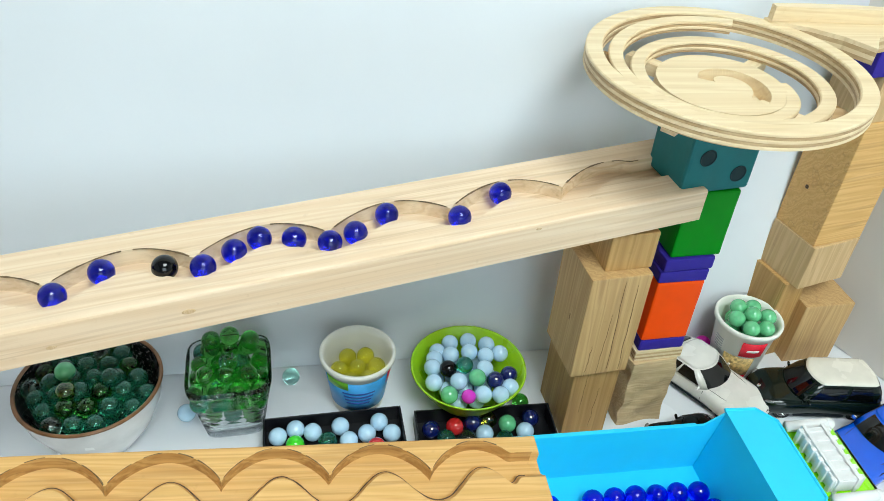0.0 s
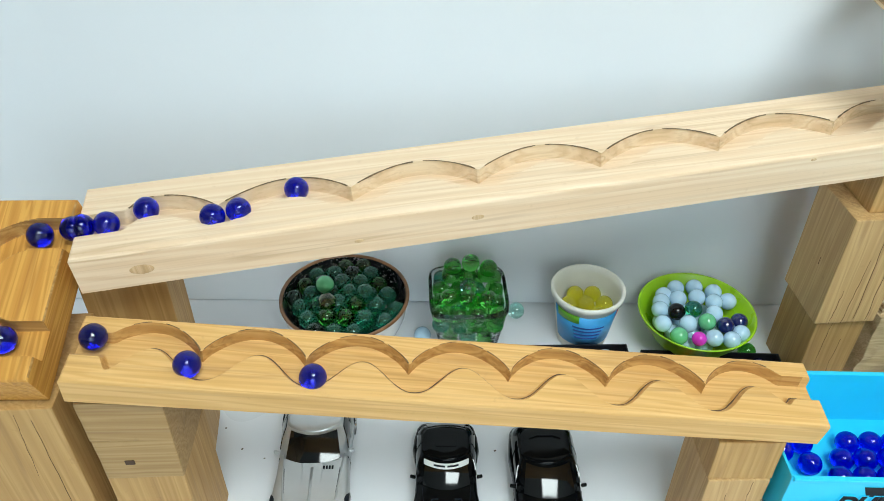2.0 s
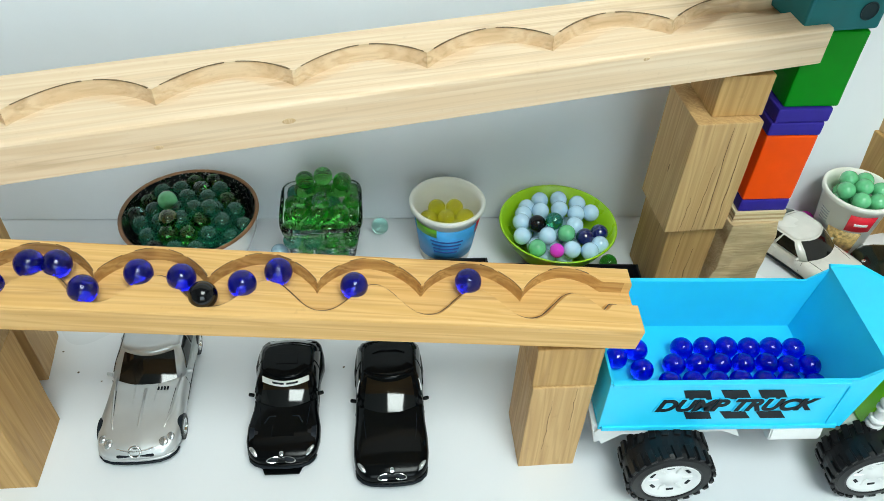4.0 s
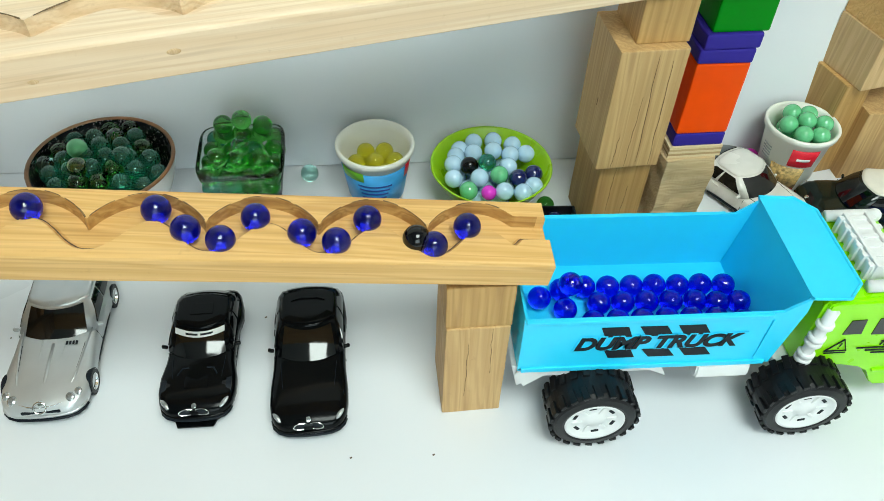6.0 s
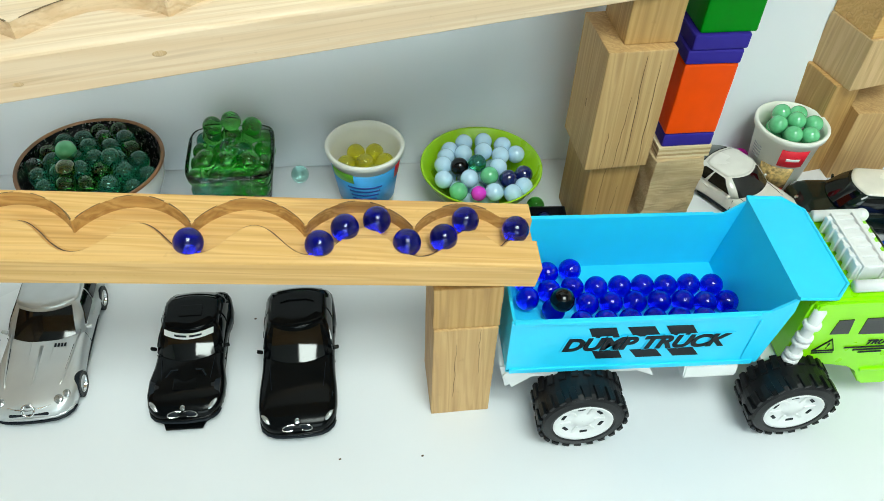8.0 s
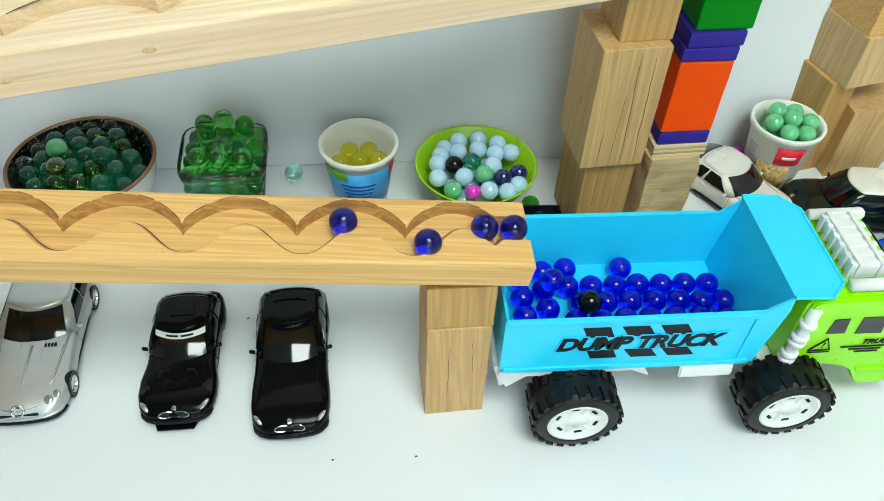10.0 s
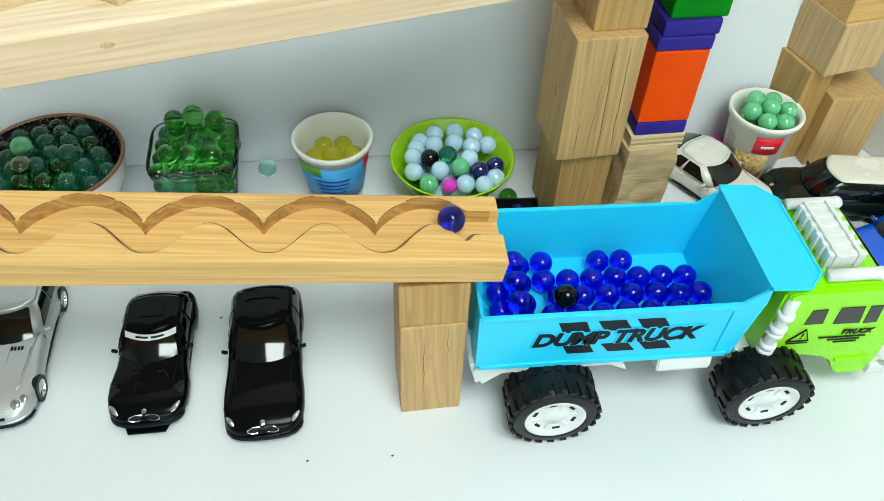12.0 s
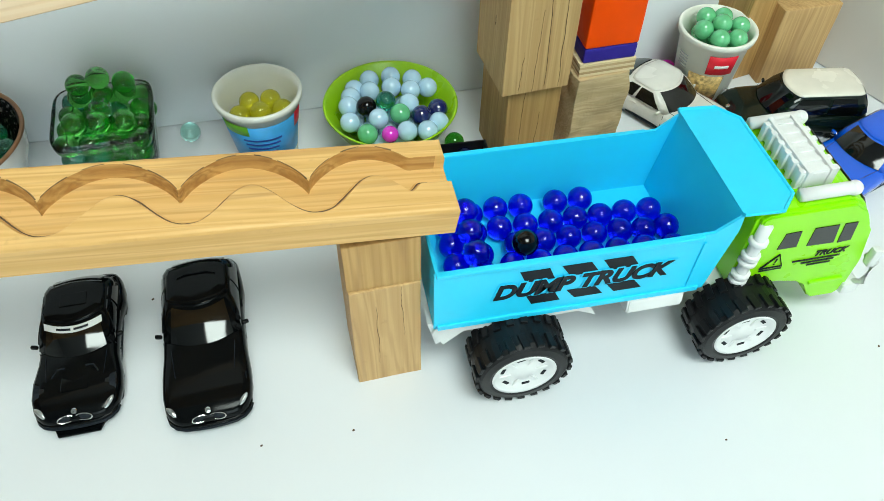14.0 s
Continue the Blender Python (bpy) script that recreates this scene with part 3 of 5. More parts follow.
wood_block((0.4240, 0.5180, 0.3106), (0.060, 0.05, 0.0220), NAVY, "flat dark blue painted toy block", 10, "far tower", 0.0018, "toy_block")
tagged(part("red_cap", ball(0.012), RED_PL, smooth=True, m=Matrix.Translation((0.424, 0.516, 0.3442))), "round red plastic knob", "toy part")

# ---------------------------------------------------------------- turning block

TURN_C, TURN_R = (-0.385, 0.300), 0.0355
TURN_M = box_pose(-0.4060, 0.3020, 0.2025, 0.03, 0.0, 0.37)
TURN_H = 0.030


def turning_block():
    """A thick board with a U-shaped channel in which the balls turn round."""
    t = thing("turning_block", TURN_M, "oiled orange pine block with a U-shaped marble channel", "marble track")
    L, W, H, n = 0.092, 0.122, TURN_H, 150
    bm = bmesh.new()
    top = []
    for i in range(n + 1):
        x = L * (i / n - 0.5)
        col = []
        for j in range(n + 1):
            y = W * (j / n - 0.5)
            dx, dy = x - 0.0315, y
            r = math.hypot(dx, dy) if dx < 0 else abs(dy)
            d = 0.011 * ease((0.0108 - abs(r - TURN_R)) / 0.0012)
            e = min(W / 2 - abs(y), L / 2 - abs(x))
            if e < 0.002:
                d = max(d, 0.002 - math.sqrt(max(0.0, 0.002 ** 2 - (0.002 - e) ** 2)))
            col.append(bm.verts.new((x, y, H / 2 - d)))
        top.append(col)
    for a, b in zip(top, top[1:]):
        for j in range(n):
            fc = bm.faces.new((a[j], b[j], b[j + 1], a[j + 1]))
            zs = [v.co.z for v in fc.verts]
            # steep channel walls take a darker colour as painted depth shading
            if max(zs) - min(zs) > 0.0012 and 2 < j < n - 3:
                fc.material_index = 1
    rim = [c[0] for c in top] + top[-1][1:] + [c[-1] for c in top[-2::-1]] + top[0][-2:0:-1]
    low = [bm.verts.new((v.co.x, v.co.y, -H / 2)) for v in rim]
    for i in range(len(rim)):
        j = (i + 1) % len(rim)
        bm.faces.new((rim[i], rim[j], low[j], low[i]))
    bm.faces.new(low)
    part("body", bm, [PINE_ORANGE, PINE_BURNT_SHADED], t)
    return t


turning_block()

# ---------------------------------------------------------------- spiral

SPIRAL_M = box_pose(0.2515, 0.4510, 0.3420, 0.0, 0.0, 0.034) @ Matrix.Diagonal((1.055, 1.055, 1.055, 1))


def spiral_track():
    """A plywood funnel: one strip winds inwards and down to a disc."""
    t = thing("spiral_track", SPIRAL_M, "birch plywood spiral marble track on the coloured column", "marble track")

    def strip(name, mat, r0, r1, a0, a1, z0, z1, width, top, bottom, n=110):
        secs = []
        for i in range(n + 1):
            u = i / n
            a, r, z = radians(a0 + (a1 - a0) * u), r0 + (r1 - r0) * u, z0 + (z1 - z0) * u
            c, s = math.cos(a), math.sin(a)
            ring = []
            for dr, dz in ((0, top - 0.0008), (-0.0008, top), (-width + 0.0008, top), (-width, top - 0.0008), (-width, bottom), (0, bottom)):
                ring.append(((r + dr) * c, (r + dr) * s, z + dz))
            secs.append(ring)
        part(name, loft(secs), mat, t)

    def winding(name, mat, knots, width, top, bottom, n=150):
        """A strip that winds through (angle, radius, height) knots."""
        secs = []
        for i in range(n + 1):
            a = knots[0][0] + (knots[-1][0] - knots[0][0]) * i / n
            j = max(q for q in range(len(knots) - 1) if knots[q][0] <= a)
            u = (a - knots[j][0]) / (knots[j + 1][0] - knots[j][0])
            r, z = (knots[j][q] + (knots[j + 1][q] - knots[j][q]) * u for q in (1, 2))
            c, s = math.cos(radians(a)), math.sin(radians(a))
            secs.append([((r + dr) * c, (r + dr) * s, z + dz) for dr, dz in ((0, top - 0.0008), (-0.0008, top), (-width + 0.0008, top), (-width, top - 0.0008), (-width, bottom), (0, bottom))])
        part(name, loft(secs), mat, t)

    for k in range(5):
        hi = -0.0022 * k
        strip("ply_layer", PLY if k % 2 == 0 else PLY_EDGE, 0.092 - (0.0002 if k % 2 else 0), 0.092 - (0.0002 if k % 2 else 0), 0, 360, 0, 0, 0.0112 - (0.0004 if k % 2 else 0), hi, hi - 0.0022)
    strip("under_ring", PLY_EDGE, 0.0850, 0.0780, 150, 330, -0.0112, -0.0150, 0.010, 0.0, -0.0040)
    knots = ((62, 0.0800, -0.0012), (120, 0.0775, -0.0030), (180, 0.0755, -0.0052), (270, 0.0725, -0.0075), (360, 0.0685, -0.0092), (450, 0.0635, -0.0108), (540, 0.0592, -0.0124), (640, 0.0545, -0.0145), (720, 0.0480, -0.0160))
    for k in range(4):
        hi = -0.0020 * k
        winding("inner_layer", PLY if k % 2 == 0 else PLY_EDGE, knots, 0.0098 - (0.0004 if k % 2 else 0), hi, hi - 0.0020)
    # the disc in the middle, with the slot through which the balls fall
    bm = bmesh.new()
    rings = []
    for i in range(101):
        r = 0.0425 * (i + 0.001) / 100
        ring = []
        for j in range(260):
            a = 2 * math.pi * j / 260
            d = 0.0
            for turn in (0, 1):
                g = math.degrees(a) - 300 + 360 * turn
                if 0 <= g <= 210:
                    rc = 0.0290 - 0.0200 * g / 210
                    d = max(d, 0.0100 * ease((0.0058 - abs(r - rc)) / 0.0010) * ease(g / 12) * ease((210 - g) / 12))
            ring.append(bm.verts.new((r * math.cos(a), r * math.sin(a), -0.0156 - d)))
        rings.append(ring)
    for z in (-0.0180, -0.0290):
        rings.append([bm.verts.new((v.co.x * 1.004, v.co.y * 1.004, z)) for v in rings[100]])
    for a, b in zip(rings, rings[1:]):
        for j in range(260):
            bm.faces.new((a[j], a[(j + 1) % 260], b[(j + 1) % 260], b[j]))
    bm.faces.new(rings[-1])
    part("disc", bm, PLY, t)
    part("base", lathe([(0.0001, -0.0385), (0.026, -0.0385), (0.028, -0.037), (0.028, -0.0292), (0.0001, -0.0292)], 40), PLY, t)
    for a in (40, 130, 220, 310):
        bm = box(0.042, 0.010, 0.0085, (0.048, 0, -0.0225), 0.0006)
        part("spoke", bm, PLY, t, m=Matrix.Rotation(radians(a), 4, "Z"))
    bm = ball(0.0065, 16, 10)
    part("peg", bm, PLY, t, smooth=True, m=Matrix.Translation((0.030, -0.0700, -0.0150)))
    # chute that leads in from the far tower
    chute = [(0.117, 0.0140), (0.124, 0.0240), (0.130, 0.0320), (0.142, 0.0360), (0.173, 0.0340), (0.213, 0.0360), (0.213, 0.0640), (0.178, 0.0640), (0.148, 0.0620), (0.123, 0.0660), (0.093, 0.0680), (0.060, 0.0680), (0.062, 0.0600), (0.086, 0.0500), (0.104, 0.0340)]
    for k in range(4):
        bm = loft([[(x, y, 0.0016 - 0.0030 * k) for x, y in chute], [(x, y, 0.0016 - 0.0030 * (k + 1)) for x, y in chute]])
        part("chute_layer", bm, PLY if k % 2 == 0 else PLY_EDGE, t)
    lip = [(0.062, 0.0610), (0.088, 0.0590), (0.118, 0.0570), (0.148, 0.0540), (0.178, 0.0570), (0.203, 0.0560), (0.203, 0.0630), (0.178, 0.0630), (0.148, 0.0610), (0.123, 0.0650), (0.093, 0.0670), (0.062, 0.0670)]
    bm = loft([[(x, y, 0.0018) for x, y in lip], [(x, y, 0.0125) for x, y in lip]])
    part("chute_wall", bm, PLY, t)


spiral_track()

# ---------------------------------------------------------------- marbles

RAD = 0.008
MARBLES = dict(
    blue=(M_BLUE, "cobalt blue glass marble"), black=(M_BLACK, "glossy black glass marble"), green=(M_GREEN, "bottle green glass marble"),
    teal=(M_TEAL, "sea green glass marble"), aqua=(M_AQUA, "clear aqua glass marble"), yellow=(M_YELLOW, "clear yellow glass marble"),
    white=(M_WHITE, "milky pale blue marble"), jade=(M_JADE, "opaque jade green marble"), lime=(M_LIME, "bright green marble"),
    olive=(M_OLIVE, "olive yellow glass marble"), navy=(M_NAVY, "dark navy glass marble"), red=(M_RED, "red glass marble"), magenta=(M_MAGENTA, "magenta marble"))
MARBLE_MESH = {k: mesh_of("marble", ball(RAD), v[0], True) for k, v in MARBLES.items()}


def marble(kind, at, where, group, scale=1.0):
    ob = new("marble", MARBLE_MESH[kind])
    ob.matrix_basis = Matrix.Translation(at) @ Matrix.Scale(scale, 4)
    return tagged(ob, MARBLES[kind][1] + " " + where, "marble", group)


def layer(cx, cy, z, radius, kinds, where, group, rng, dome=0.0, shift=(0, 0), limit=999, pitch=0.0164):
    """One loosely hexagonal layer of marbles inside a circle."""
    n, k = int(radius / pitch) + 2, 0
    for j in range(-n, n + 1):
        for i in range(-n, n + 1):
            x = (i + 0.5 * (j % 2)) * pitch + shift[0]
            y = j * pitch * 0.87 + shift[1]
            r = math.hypot(x, y)
            if r > radius or k >= limit:
                continue
            k += 1
            dz = dome * (1 - (r / radius) ** 2) + rng.uniform(-0.0012, 0.0012)
            marble(rng.choice(kinds), (cx + x + rng.uniform(-0.0004, 0.0004), cy + y + rng.uniform(-0.0004, 0.0004), z + dz), where, group)


def cup(name, at, r0, r1, h, mat, label, wall=0.0009):
    t = thing(name, Matrix.Translation(at), label, "cup")
    prof = [(0.0001, 0.0008), (r0 - 0.002, 0.0008), (r0, 0.0), (r0 + 0.0006, 0.002), (r1 - 0.001, h - 0.006), (r1 + 0.0016, h - 0.0055), (r1 + 0.0022, h - 0.001), (r1 + 0.0012, h), (r1 - wall, h - 0.0006), (r1 - wall * 2.2, h - 0.008), (r0 - wall, 0.002), (0.0001, 0.002)]
    part("shell", lathe(prof, 56), mat, t, smooth=True)
    return t


def cup_patch(parent, name, mat, r0, r1, h, z0, z1, a0, a1, label="", proud=0.0004):
    rr = lambda z: r0 + (r1 - r0) * z / h + proud
    return part(name, lathe([(rr(z0) - 0.0003, z0), (rr(z0), z0 + 0.0001), (rr((z0 + z1) / 2), (z0 + z1) / 2), (rr(z1), z1 - 0.0001), (rr(z1) - 0.0003, z1)], 18, a0, a1), mat, parent, label, True)


rng = random.Random(4)

# yoghurt cup with yellow marbles
C1 = (0.0015, 0.4800, 0.0)
c1 = cup("yoghurt_cup", C1, 0.0225, 0.0315, 0.061, CUP_WHITE, "small cream yoghurt cup with a blue label, holding yellow marbles")
cup_patch(c1, "label_band", LABEL_BLUE, 0.0225, 0.0315, 0.061, 0.010, 0.049, 195, 345, "pale blue printed label")
cup_patch(c1, "label_top", LABEL_GREEN, 0.0225, 0.0315, 0.061, 0.040, 0.050, 205, 250, "green printed patch", 0.0007)
cup_patch(c1, "label_foot", RED, 0.0225, 0.0315, 0.061, 0.036, 0.050, 325, 345, "brown-red printed patch", 0.0007)
for i, z in enumerate((0.034, 0.0295, 0.025, 0.0205)):
    cup_patch(c1, "print_bar", INK_BLUE, 0.0225, 0.0315, 0.061, z, z + 0.0018, 238 + 2 * i, 298 - 3 * i, "dark blue line of print", 0.0008)
layer(C1[0], C1[1], 0.0105, 0.015, ["yellow"], "in the yoghurt cup", "marbles in the yoghurt cup", rng)
layer(C1[0], C1[1], 0.0225, 0.017, ["yellow"], "in the yoghurt cup", "marbles in the yoghurt cup", rng, shift=(0.008, 0.004))
layer(C1[0], C1[1], 0.0345, 0.0170, ["yellow"], "in the yoghurt cup", "marbles in the yoghurt cup", rng, 0, (0.002, 0.002))
layer(C1[0], C1[1] - 0.001, 0.0395, 0.0195, ["yellow"], "in the yoghurt cup", "marbles in the yoghurt cup", rng, 0.002)

# taller cup with jade marbles
C2 = (0.3785, 0.4880, 0.0)
c2 = cup("printed_cup", C2, 0.0225, 0.0302, 0.066, CUP_WHITE, "white plastic cup with a red printed label, heaped with jade marbles")
cup_patch(c2, "label_badge", RED, 0.0225, 0.0302, 0.066, 0.036, 0.055, 238, 286, "red printed badge")
cup_patch(c2, "badge_mark", WHITE_PL, 0.0225, 0.0302, 0.066, 0.043, 0.046, 250, 274, "white mark on the badge", 0.0008)
cup_patch(c2, "label_picture", LABEL_FOOD, 0.0225, 0.0302, 0.066, 0.009, 0.034, 210, 274, "mottled brown food print")
cup_patch(c2, "label_foot", RED, 0.0225, 0.0302, 0.066, 0.006, 0.009, 212, 272, "red printed line", 0.0006)
for i in range(5):
    cup_patch(c2, "print_bar", plain("grey_print", (0.45, 0.45, 0.45), 0.5) if i == 0 else bpy.data.materials["grey_print"], 0.0225, 0.0302, 0.066, 0.034 + 0.003 * i, 0.0352 + 0.003 * i, 180, 202, "grey line of print", 0.0006)
for z, r, sh in ((0.0105, 0.0145, (0, 0)), (0.0235, 0.0145, (0.008, 0.004)), (0.0365, 0.0165, (0, 0)), (0.0500, 0.0175, (0.004, 0.002)), (0.0630, 0.0200, (0.002, -0.002))):
    layer(C2[0], C2[1], z, r, ["jade"], "heaped in the printed cup", "marbles in the printed cup", rng, 0.006 if z > 0.060 else 0, sh)

# lime bowl
B4 = (0.1010, 0.4715, 0.0)
b4 = thing("green_bowl", Matrix.Translation(B4), "lime green plastic bowl full of pale blue marbles", "bowl")
part("shell", lathe([(0.0001, 0.0), (0.024, 0.0), (0.026, 0.001), (0.035, 0.012), (0.0455, 0.028), (0.0515, 0.0405), (0.0528, 0.0412), (0.0522, 0.0422), (0.0504, 0.0410), (0.0440, 0.029), (0.032, 0.0135), (0.024, 0.003), (0.0001, 0.003)], 64), LIME_BOWL, b4, smooth=True)
for kinds, z, r in (("white", 0.0115, 0.020), ("white", 0.0235, 0.030)):
    layer(B4[0], B4[1], z, r, [kinds], "in the lime bowl", "marbles in the lime bowl", rng, shift=(0.004, 0.002) if z > 0.02 else (0, 0))
TOP4 = [("white", -32, -2), ("white", -25, 17), ("white", -12, 27), ("white", 5, 28), ("white", 21, 22), ("white", 31, 10), ("white", -14, 10), ("white", 3, 11.5), ("white", 17, 6),
        ("black", -19, -7), ("teal", -4, -5), ("jade", 4.5, -20), ("white", -33, -19), ("white", -12, -22), ("white", 13, -10), ("navy", 20, -23), ("navy", 34, -16),
        ("jade", -22, -34), ("magenta", -6, -38), ("white", 7, -37), ("white", 22, -38), ("white", 32, -30), ("white", -29, 8)]
for k, x, y in TOP4:
    d = math.hypot(x, y)
    marble(k, (B4[0] + x / 1000 * 1.03, B4[1] + 0.003 + y / 1000 * 1.0, 0.0385 + 0.006 * (1 - (d / 42) ** 2) if d < 42 else 0.0385), "in the lime bowl", "marbles in the lime bowl", 0.98 if k != "magenta" else 0.8)

# ribbed square glass dish
G = (-0.1075, 0.4690, 0.0)
gl = thing("glass_dish", Matrix.Translation(G) @ Matrix.Rotation(radians(3), 4, "Z"), "square ribbed clear glass dish heaped with green marbles", "dish")
prof = [(0.0001, 0.0), (0.022, 0.0)]
for i in range(8):
    z = 0.002 + i * 0.0066
    r = 0.0235 + 0.0100 * (z / 0.06)
    prof += [(r + 0.0012, z + 0.0012), (r + 0.0012, z + 0.0038), (r - 0.0002, z + 0.0056)]
prof += [(0.0335, 0.0585), (0.0350, 0.0610), (0.0350, 0.0650), (0.0338, 0.0660), (0.0318, 0.0650), (0.0312, 0.0560), (0.0245, 0.0150), (0.0240, 0.0120), (0.0001, 0.0110)]
dish = part("dish", lathe(prof, 72, squareness=0.55), CLEAR, gl, smooth=True)
dish.visible_shadow = False
for z, n, p in ((0.0195, 3, 0.0160), (0.0325, 3, 0.0164), (0.0455, 4, 0.0160), (0.0580, 4, 0.0163), (0.0700, 3, 0.0165)):
    for i in range(n):
        for j in range(n):
            if z > 0.065 and (i + j) % 2 and i != 1:
                continue
            marble(rng.choice(["green", "green", "green", "teal"]) if (i, j) != (1, 1) else "aqua", (G[0] + (i - (n - 1) / 2) * p + rng.uniform(-0.0006, 0.0006), G[1] + (j - (n - 1) / 2) * p + rng.uniform(-0.0006, 0.0006), z + rng.uniform(-0.001, 0.001)), "in the glass dish", "marbles in the glass dish")
marble("green", (G[0] - 0.014, G[1] + 0.016, 0.0790), "on top of the glass dish", "marbles in the glass dish")
marble("green", (G[0] + 0.018, G[1] + 0.014, 0.0790), "on top of the glass dish", "marbles in the glass dish")
marble("green", (G[0] + 0.002, G[1] + 0.014, 0.0850), "on top of the glass dish", "marbles in the glass dish")

# dark speckled bowl
B1 = (-0.2165, 0.4600, 0.0)
b1 = thing("speckled_bowl", Matrix.Translation(B1), "white bowl with brown rim, dark speckled inside, green marbles", "bowl")
part("outside", lathe([(0.0001, 0.0), (0.028, 0.0), (0.030, 0.002), (0.044, 0.024), (0.0535, 0.0480), (0.0560, 0.0635)], 64), BOWL_WHITE, b1, smooth=True)
part("rim", lathe([(0.0560, 0.0635), (0.0572, 0.0648), (0.0570, 0.0664), (0.0552, 0.0668), (0.0540, 0.0655)], 64), BOWL_RIM, b1, "glazed brown rim", True)
part("inside", lathe([(0.0540, 0.0655), (0.0515, 0.048), (0.042, 0.026), (0.028, 0.006), (0.0001, 0.004)], 64), BOWL_INSIDE, b1, "black inside with pale speckles", True)
for z, r, dome, sh in ((0.0130, 0.022, 0, (0, 0)), (0.0265, 0.030, 0, (0.004, 0.003)), (0.0400, 0.037, 0, (0, 0)), (0.0595, 0.0470, 0.008, (0.004, 0.002))):
    layer(B1[0], B1[1], z, r, ["teal", "teal", "teal", "aqua", "green", "teal", "teal"], "in the speckled bowl", "marbles in the speckled bowl", rng, dome, sh)
marble("jade", (-0.2335, 0.4640, 0.0745), "on top of the speckled bowl", "marbles in the speckled bowl")
marble("olive", (-0.2290, 0.4440, 0.0720), "on top of the speckled bowl", "marbles in the speckled bowl")
marble("teal", (-0.1980, 0.4560, 0.0720), "on top of the speckled bowl", "marbles in the speckled bowl")
marble("aqua", (-0.0590, 0.5050, RAD), "lying loose on the table", "loose marbles")
marble("white", (-0.1490, 0.4700, RAD), "lying loose beside the speckled bowl", "loose marbles")


def tray(x0, x1, y0, y1, yaw, label):
    t = thing("tray", pose((x0 + x1) / 2, (y0 + y1) / 2, 0, 0, 0, yaw), label, "tray", "black trays")
    L, W = x1 - x0, y1 - y0
    part("tray_floor", box(L, W, 0.0015, (0, 0, 0.00075), 0.0003), TRAY, t)
    for sx in (-1, 1):
        part("tray_side", box(0.0015, W, 0.0160, (sx * (L / 2 - 0.0008), 0, 0.0095), 0.0004), TRAY, t)
    for sy in (-1, 1):
        part("tray_side", box(L - 0.0032, 0.0015, 0.0160, (0, sy * (W / 2 - 0.0008), 0.0095), 0.0004), TRAY, t)


tray(-0.0820, 0.0380, 0.4040, 0.4500, 1.5, "shallow black plastic tray holding pale marbles")
tray(0.0480, 0.1710, 0.3980, 0.4430, -1.5, "shallow black plastic tray holding mixed marbles")
for k, x, y in (("white", -0.070, 0.434), ("lime", -0.0555, 0.424), ("white", -0.0405, 0.436), ("teal", -0.028, 0.425), ("white", -0.0165, 0.440), ("white", -0.010, 0.424), ("white", 0.006, 0.430), ("white", 0.0175, 0.4415), ("white", 0.0275, 0.428), ("white", -0.055, 0.4405), ("red", 0.013, 0.415)):
    marble(k, (x, y, 0.0015 + RAD), "in the black tray", "marbles in the trays")
for k, x, y in (("navy", 0.062, 0.428), ("teal", 0.0740, 0.417), ("red", 0.0835, 0.4295), ("aqua", 0.092, 0.4145), ("white", 0.1085, 0.4190), ("olive", 0.1145, 0.4340), ("jade", 0.1310, 0.4280), ("white", 0.1450, 0.4180), ("navy", 0.1530, 0.4320), ("navy", 0.1000, 0.4320), ("teal", 0.125, 0.411)):
    marble(k, (x, y, 0.0015 + RAD), "in the black tray", "marbles in the trays")
marble("green", (0.1490, 0.4530, RAD), "loose on the table behind the tray", "loose marbles")

# ---------------------------------------------------------------- dump truck

TRUCK_M = pose(0.1707, 0.2877, 0.0)
BED_TILT = -0.84
FLOOR_Z = 0.0622


def truck_wheel(parent, x, y, sign):
    w = new("wheel")
    w.empty_display_size = 0.01
    w.parent = parent
    w.matrix_basis = pose(x, y, 0.0308, 90, 0, 0) @ Matrix.Rotation(0.2, 4, "Z")
    r, b = 0.0286, 0.0140
    part("tyre", lathe([(0.0195, b), (0.0215, b + 0.0006), (0.0258, b), (r - 0.0012, b - 0.0012), (r, b - 0.004), (r, -b + 0.004), (r - 0.0012, -b + 0.0012), (0.0258, -b), (0.0195, -b)], 48), RUBBER, w)
    lug = box(0.0046, 0.0024, 0.0100, (0, 0, 0), 0.0005)
    me = mesh_of("tread_block", lug, RUBBER)
    for k in range(22):
        for side in (-1, 1):
            ob = new("tread_block", me)
            ob.parent = w
            a = 2 * math.pi * (k + (0.5 if side > 0 else 0)) / 22
            ob.matrix_basis = Matrix.Rotation(a, 4, "Z") @ Matrix.Translation((0, r + 0.0003, side * 0.0086)) @ Matrix.Rotation(side * 0.12, 4, "Y")
    f = sign * b
    rim = part("rim", lathe([(0.0001, f * 0.92), (0.0055, f * 0.92), (0.0066, f * 0.84), (0.0110, f * 0.82), (0.0160, f * 0.86), (0.0180, f * 1.02), (0.0198, f * 1.02), (0.0202, f * 0.8), (0.0202, f * 0.3)], 40), WHITE_PL, w, "white plastic rim", True)
    for k in range(6):
        a = 2 * math.pi * k / 6
        part("rim_slot", box(0.0052, 0.0024, 0.0012, (0, 0, 0), 0.0005), INK, rim, m=Matrix.Rotation(a, 4, "Z") @ Matrix.Translation((0, 0.0136, f * 0.82)))
        part("rim_spoke", box(0.0022, 0.0070, 0.0016, (0, 0, 0), 0.0005), WHITE_PL, rim, m=Matrix.Rotation(a + 0.5, 4, "Z") @ Matrix.Translation((0, 0.0112, f * 0.83)))
    return w


